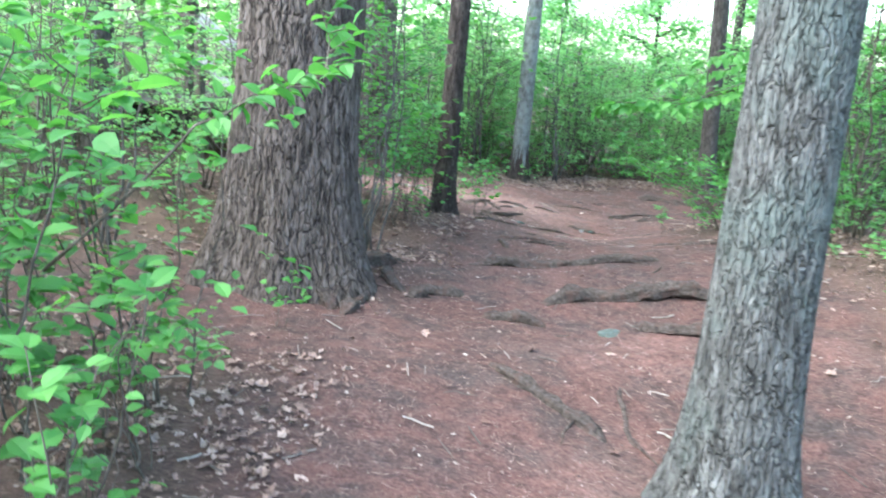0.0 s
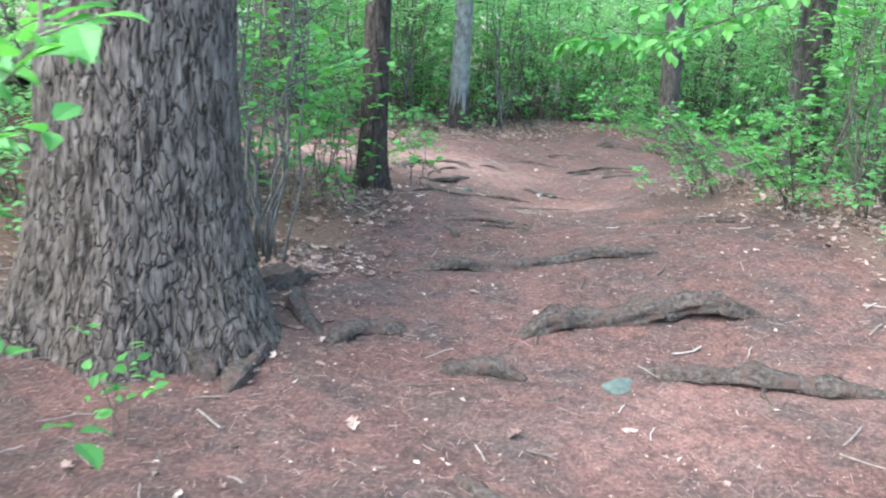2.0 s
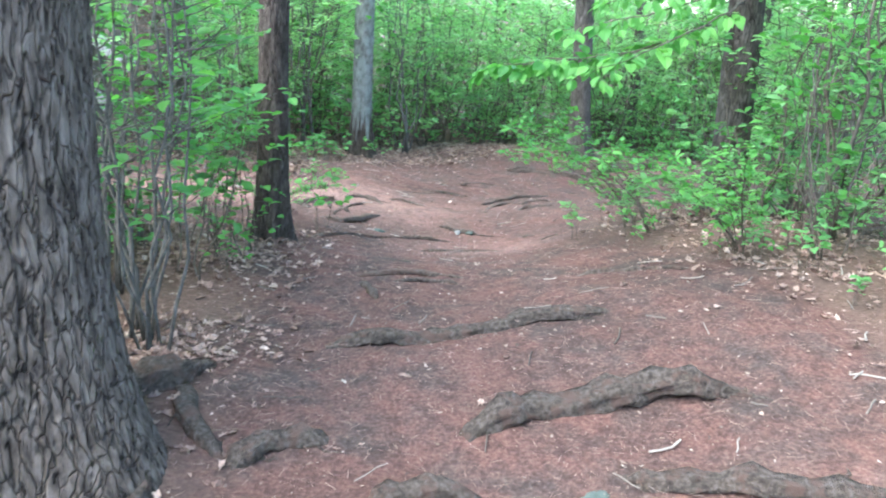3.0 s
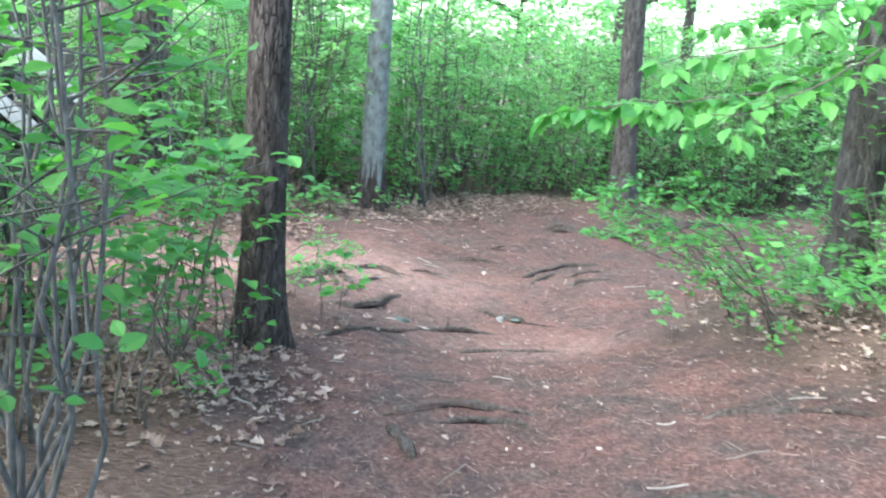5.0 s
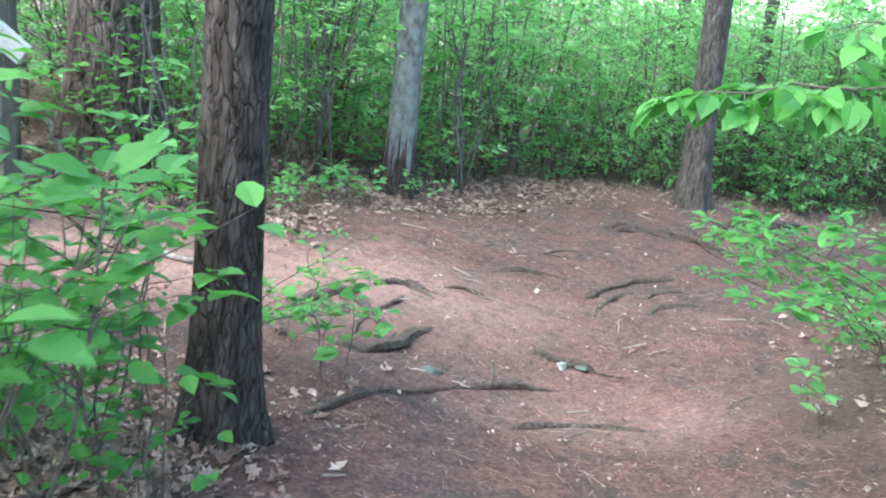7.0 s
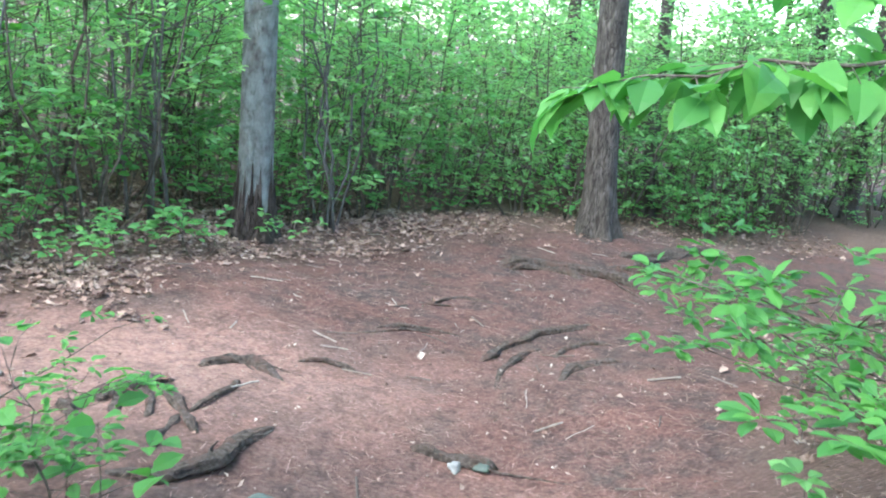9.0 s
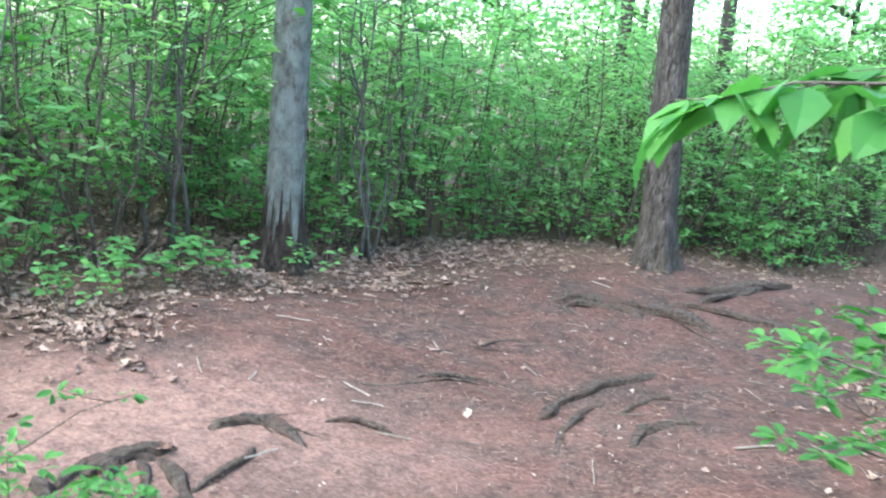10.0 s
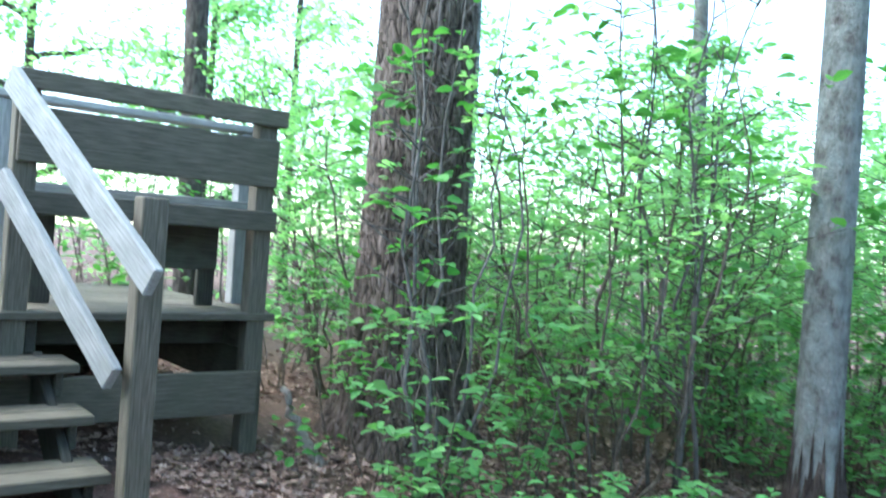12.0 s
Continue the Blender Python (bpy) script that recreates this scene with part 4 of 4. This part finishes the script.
ROOTS = [
    ((-0.19, 6.67), (0.47, 6.77), (1.27, 6.84), 0.05), ((0.33, 5.75), (0.91, 5.95), (1.6, 5.84), 0.07),
    ((-0.08, 5.32), (0.12, 5.36), (0.3, 5.31), 0.045), ((0.88, 5.39), (1.27, 5.27), (1.83, 5.09), 0.045),
    ((-0.89, 6.25), (-0.75, 5.8), (-0.64, 5.51), 0.032), ((-0.6, 5.48), (-0.46, 5.66), (-0.24, 5.7), 0.042),
    ((-0.88, 5.5), (-0.9, 5.23), (-0.95, 4.94), 0.04), ((-0.4, 8.72), (0.21, 9.35), (0.92, 9.68), 0.021),
    ((0.56, 9.12), (0.9, 9.19), (1.26, 9.09), 0.02), ((-0.25, 9.61), (0, 9.7), (0.27, 10.1), 0.035),
    ((-0.03, 7.75), (0.36, 7.91), (0.66, 7.81), 0.024), ((-0.01, 7.67), (0.05, 7.51), (0.07, 7.4), 0.022), ((0.2, 7.69), (0.45, 7.77), (0.62, 7.67), 0.02),
    ((2.13, 13.06), (2.56, 12.99), (3.19, 12.61), 0.048), ((3.26, 13.37), (3.83, 13.6), (4.7, 14.06), 0.05),
    ((1.38, 11.06), (1.73, 11.39), (2.39, 11.79), 0.028), ((1.35, 10.7), (1.6, 11.06), (1.81, 11.26), 0.02),
    ((1.7, 10.67), (1.9, 10.92), (2.18, 10.89), 0.026), ((1.82, 11.11), (2, 11.24), (2.25, 11.29), 0.018),
    ((0.86, 10.09), (0.99, 9.99), (1.14, 9.94), 0.03), ((-0, 10.65), (0.18, 10.79), (0.36, 10.58), 0.03),
    ((-0.35, 10.21), (-0.25, 10.35), (-0.09, 10.45), 0.028), ((-0.41, 10.11), (-0.35, 10.3), (-0.17, 10.37), 0.02),
    ((0.43, 10.84), (0.57, 10.88), (0.7, 10.81), 0.016), ((-0.03, 4.48), (0.25, 4.12), (0.54, 3.8), 0.036),
    ((0.7, 4.41), (0.65, 4), (0.76, 3.67), 0.010), ((0.16, 10.53), (0.1, 10.35), (-0.05, 10.12), 0.016),
    ((1.33, 12.01), (1.59, 12.13), (1.94, 12.02), 0.014), ((0.87, 11.41), (1.08, 11.54), (1.38, 11.51), 0.014), ((3.01, 13.12), (3.39, 12.99), (3.9, 12.8), 0.03),
    ((-1.08, 6.33), (-0.92, 6.3), (-0.75, 6.35), 0.04), ((-1.3, 5.84), (-1.06, 6.08), (-0.83, 6.28), 0.085), ((-1.38, 5.39), (-1.19, 5.27), (-1.03, 5.04), 0.07), ((2, 7.3), (1.67, 7.54), (1.3, 7.58), 0.02),
    ((-0.36, 10.28), (-0.28, 10.37), (-0.14, 10.35), 0.024), ((-0.28, 10.37), (-0.29, 10.22), (-0.31, 10.12), 0.018), ((-0.22, 10.36), (-0.17, 10.20), (-0.17, 10.09), 0.018), ((-0.14, 10.37), (-0.05, 10.16), (0.01, 9.99), 0.02), ((-0.48, 10.16), (-0.40, 10.03), (-0.32, 9.88), 0.026), ((-0.05, 10.13), (-0.09, 9.96), (-0.14, 9.79), 0.016), ((0.78, 11.37), (1.03, 11.46), (1.26, 11.49), 0.009), ((1.12, 12.02), (1.29, 11.98), (1.46, 11.97), 0.009), ((1.72, 10.72), (1.93, 10.90), (2.18, 10.86), 0.016), ((3.23, 13.15), (3.74, 13.46), (4.22, 13.74), 0.03), ((2.13, 12.93), (2.46, 12.94), (2.64, 12.72), 0.035),
]
for i, (a, b, c, r) in enumerate(ROOTS):
    root(a, b, c, r * (1.05 if a[1] > 7.2 else 1.2), seed=i)


# ---- stones ----
def stone(name, x, y, size, mat, label, seed):
    bm = bmesh.new()
    bmesh.ops.create_icosphere(bm, subdivisions=3, radius=1)
    for v in bm.verts:
        p = v.co.copy()
        v.co = Vector((p.x * size[0], p.y * size[1], p.z * size[2])) * (1 + 0.5 * noise.noise(p * 1.3 + Vector((seed, 0, 0))) + 0.2 * noise.noise(p * 4 + Vector((0, seed, 0))))
    ob = smooth(part(name, bm, mat))
    ob.matrix_world = pose(x, y, gz(x, y) + size[2] * 0.1, 0, 0, seed * 40)
    return tagged(ob, label, "stone")


stone("stone", 0.72, 5.26, (0.085, 0.05, 0.018), STONE, "flat greenish stone sunk in the trail", 1)
stone("stone", 0.98, 9.94, (0.034, 0.026, 0.026), PALE_STONE, "pale stone lying in the trail", 2)
stone("stone", 1.08, 9.95, (0.06, 0.04, 0.02), STONE, "grey stone beside a pale one", 3)
stone("stone", 0.24, 9.57, (0.05, 0.04, 0.022), STONE, "small grey stone half buried in needles", 4)
stone("stone", -1.34, 11.26, (0.045, 0.04, 0.03), PALE_STONE, "small white stone near the steps", 5)


# ---- wooden viewing deck with steps ----
def timber(name, parent, lo, hi, mat, label="", bevel=0.006, wear=0.003, seed=0):
    """A sawn board between two corners with worn edges."""
    bm = bmesh.new()
    bmesh.ops.create_cube(bm, size=1)
    size, mid = Vector(hi) - Vector(lo), (Vector(hi) + Vector(lo)) / 2
    long = max(range(3), key=lambda i: size[i])
    edges = [e for e in bm.edges if abs((e.verts[0].co - e.verts[1].co)[long]) > 0.5]
    bmesh.ops.subdivide_edges(bm, edges=edges, cuts=5)
    for v in bm.verts:
        v.co = Vector((v.co.x * size.x, v.co.y * size.y, v.co.z * size.z))
    bmesh.ops.bevel(bm, geom=[e for e in bm.edges if e.is_manifold and e.calc_face_angle(0) > 1], offset=bevel, segments=1, affect="EDGES")
    for v in bm.verts:
        v.co += Vector((noise.noise(v.co * 3 + Vector((seed, 1, 2))), noise.noise(v.co * 3 + Vector((seed, 5, 2))), noise.noise(v.co * 3 + Vector((seed, 9, 2))))) * wear
    turn = Matrix.Identity(3) if long == 0 else (Matrix.Rotation(radians(90), 3, "Z") if long == 1 else Matrix.Rotation(radians(90), 3, "Y"))
    for v in bm.verts:
        v.co = turn.inverted() @ v.co
    ob = part(name, bm, mat, parent, label)
    ob.matrix_basis = Matrix.Translation(mid) @ turn.to_4x4()
    return ob


def slanted(name, parent, a, b, wide, thick, mat, label=""):
    """A board from a to b, its broad side upright."""
    a, b = Vector(a), Vector(b)
    ob = timber(name, parent, (-(b - a).length / 2, -thick / 2, -wide / 2), ((b - a).length / 2, thick / 2, wide / 2), mat, label)
    x = (b - a).normalized()
    y = Vector((0, 0, 1)).cross(x).normalized()
    ob.matrix_basis = Matrix.Translation((a + b) / 2) @ Matrix((x, y, x.cross(y))).transposed().to_4x4()
    return ob


def build_deck():
    deck = base("viewing_deck", pose(-2.5, 12.0, 0.21, 0, 0, -28.1), "grey weathered wooden viewing deck with bench railing and steps", "deck")
    floor_z = -0.74
    for k in range(14):
        x1 = 0.07 - 0.15 * k
        timber("deck_plank", deck, (x1 - 0.138, -2.5, -0.04), (x1, 0.1, 0), WOOD, wear=0.004, seed=k)
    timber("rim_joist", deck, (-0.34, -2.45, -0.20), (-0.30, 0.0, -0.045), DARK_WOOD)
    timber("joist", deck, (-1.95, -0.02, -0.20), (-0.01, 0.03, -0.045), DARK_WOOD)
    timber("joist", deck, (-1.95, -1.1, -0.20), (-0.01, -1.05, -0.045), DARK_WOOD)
    # two dark boards added to keep the space under the floor in shade
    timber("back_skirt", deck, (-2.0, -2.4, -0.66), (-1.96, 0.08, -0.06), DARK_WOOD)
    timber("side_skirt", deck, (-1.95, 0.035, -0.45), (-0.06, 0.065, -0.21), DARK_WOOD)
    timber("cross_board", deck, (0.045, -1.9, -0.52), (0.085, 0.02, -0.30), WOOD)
    for y, z in ((0.0, 1.02), (-1.16, 1.02), (-2.35, 1.02)):
        timber("post", deck, (-0.05, y - 0.05, floor_z), (0.05, y + 0.05, z), WOOD)
    timber("post", deck, (-0.60, 0.10, 0.0), (-0.51, 0.19, 1.0), PALE_WOOD)
    timber("post", deck, (-1.95, -2.4, floor_z), (-1.86, -2.31, 1.0), WOOD)
    timber("post", deck, (-1.95, -0.85, floor_z), (-1.86, -0.76, 1.0), WOOD)
    timber("rail_cap", deck, (0.052, -1.22, 0.98), (0.092, 0.09, 1.07), WOOD)
    timber("rail_top", deck, (-0.075, -1.2, 1.022), (0.05, 0.07, 1.06), WOOD)
    timber("backrest_board", deck, (0.053, -1.2, 0.66), (0.086, 0.05, 0.91), WOOD)
    timber("seat_edge", deck, (0.053, -1.2, 0.43), (0.088, 0.06, 0.535), WOOD)
    timber("seat_board", deck, (-0.24, -1.1, 0.50), (-0.05, 0.04, 0.54), PALE_WOOD)
    timber("seat_board", deck, (-0.45, -1.1, 0.50), (-0.26, 0.04, 0.54), PALE_WOOD)
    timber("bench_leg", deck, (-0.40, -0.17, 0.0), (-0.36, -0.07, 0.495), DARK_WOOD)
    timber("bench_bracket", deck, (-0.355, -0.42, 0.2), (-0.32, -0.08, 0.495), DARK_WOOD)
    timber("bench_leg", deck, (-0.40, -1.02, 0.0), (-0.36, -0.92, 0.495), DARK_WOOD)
    timber("rail_cap", deck, (-0.64, -1.2, 1.005), (-0.49, 0.22, 1.045), PALE_WOOD)
    timber("post", deck, (-0.60, -1.2, 0.0), (-0.51, -1.11, 1.0), PALE_WOOD)
    timber("rail_board", deck, (-0.505, -1.18, 0.50), (-0.47, 0.2, 0.6), PALE_WOOD)
    timber("rail_cap", deck, (-1.82, -2.43, 1.006), (0.0, -2.29, 1.044), WOOD)
    steps = 4
    for i in range(1, steps + 1):
        z, x = -0.025 - 0.168 * i, 0.09 + 0.265 * (i - 1)
        for k in range(2):
            timber("tread", deck, (x + 0.148 * k - 0.01, -2.1, z - 0.042), (x + 0.148 * k + 0.13, -0.955, z), WOOD, wear=0.004, seed=i + k)
    for y in (-1.98, -1.06):
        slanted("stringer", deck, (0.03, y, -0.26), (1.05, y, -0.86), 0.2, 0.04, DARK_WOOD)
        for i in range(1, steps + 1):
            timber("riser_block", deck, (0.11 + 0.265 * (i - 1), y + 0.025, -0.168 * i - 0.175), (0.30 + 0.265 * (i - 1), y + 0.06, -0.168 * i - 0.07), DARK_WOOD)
    timber("newel_post", deck, (0.91, -0.95, floor_z - 0.05), (1.01, -0.85, 0.52), WOOD)
    timber("newel_post", deck, (0.91, -2.25, floor_z - 0.05), (1.01, -2.15, 0.52), PALE_WOOD)
    for y0, y1 in ((-1.24, -0.955), (-2.42, -2.13)):
        slanted("handrail", deck, (0.07, y0, 1.02), (1.2, y1, 0.21), 0.12, 0.04, PALE_WOOD, "sun-bleached sloping handrail")
        slanted("handrail", deck, (0.07, y0 - 0.01, 0.58), (0.98, y1 - 0.05, -0.16), 0.11, 0.04, PALE_WOOD, "sun-bleached lower handrail")
    return deck


build_deck()


# ---- broken branch by the deck and grey stick on the ground ----
def loose_branch(name, pts, r0, mat, label, category, seed=1):
    t = np.linspace(0, 1, 14)
    P = np.array([[np.interp(q, np.linspace(0, 1, len(pts)), [p[i] for p in pts]) for i in range(3)] for q in t])
    P[1:-1] += np.random.default_rng(seed).normal(0, 0.008, (12, 3))
    ob = smooth(part(name, tuple_data(tube(P, r0 * (1 - 0.5 * t), 10)), mat))
    return tagged(ob, label, category)


def on(x, y, up):
    return (x, y, gz(x, y) + up)


loose_branch("broken_branch", [on(-2.10, 12.14, -0.02), on(-2.19, 12.06, 0.17), on(-2.25, 11.95, 0.40)], 0.034, STICK_BARK, "pale broken branch leaning beside the deck", "branch")
loose_branch("fallen_stick", [on(-1.25, 10.60, 0.02), on(-1.04, 10.53, 0.03), on(-0.72, 10.38, 0.015)], 0.021, STICK_BARK, "grey bare stick lying near the steps", "stick", 2)
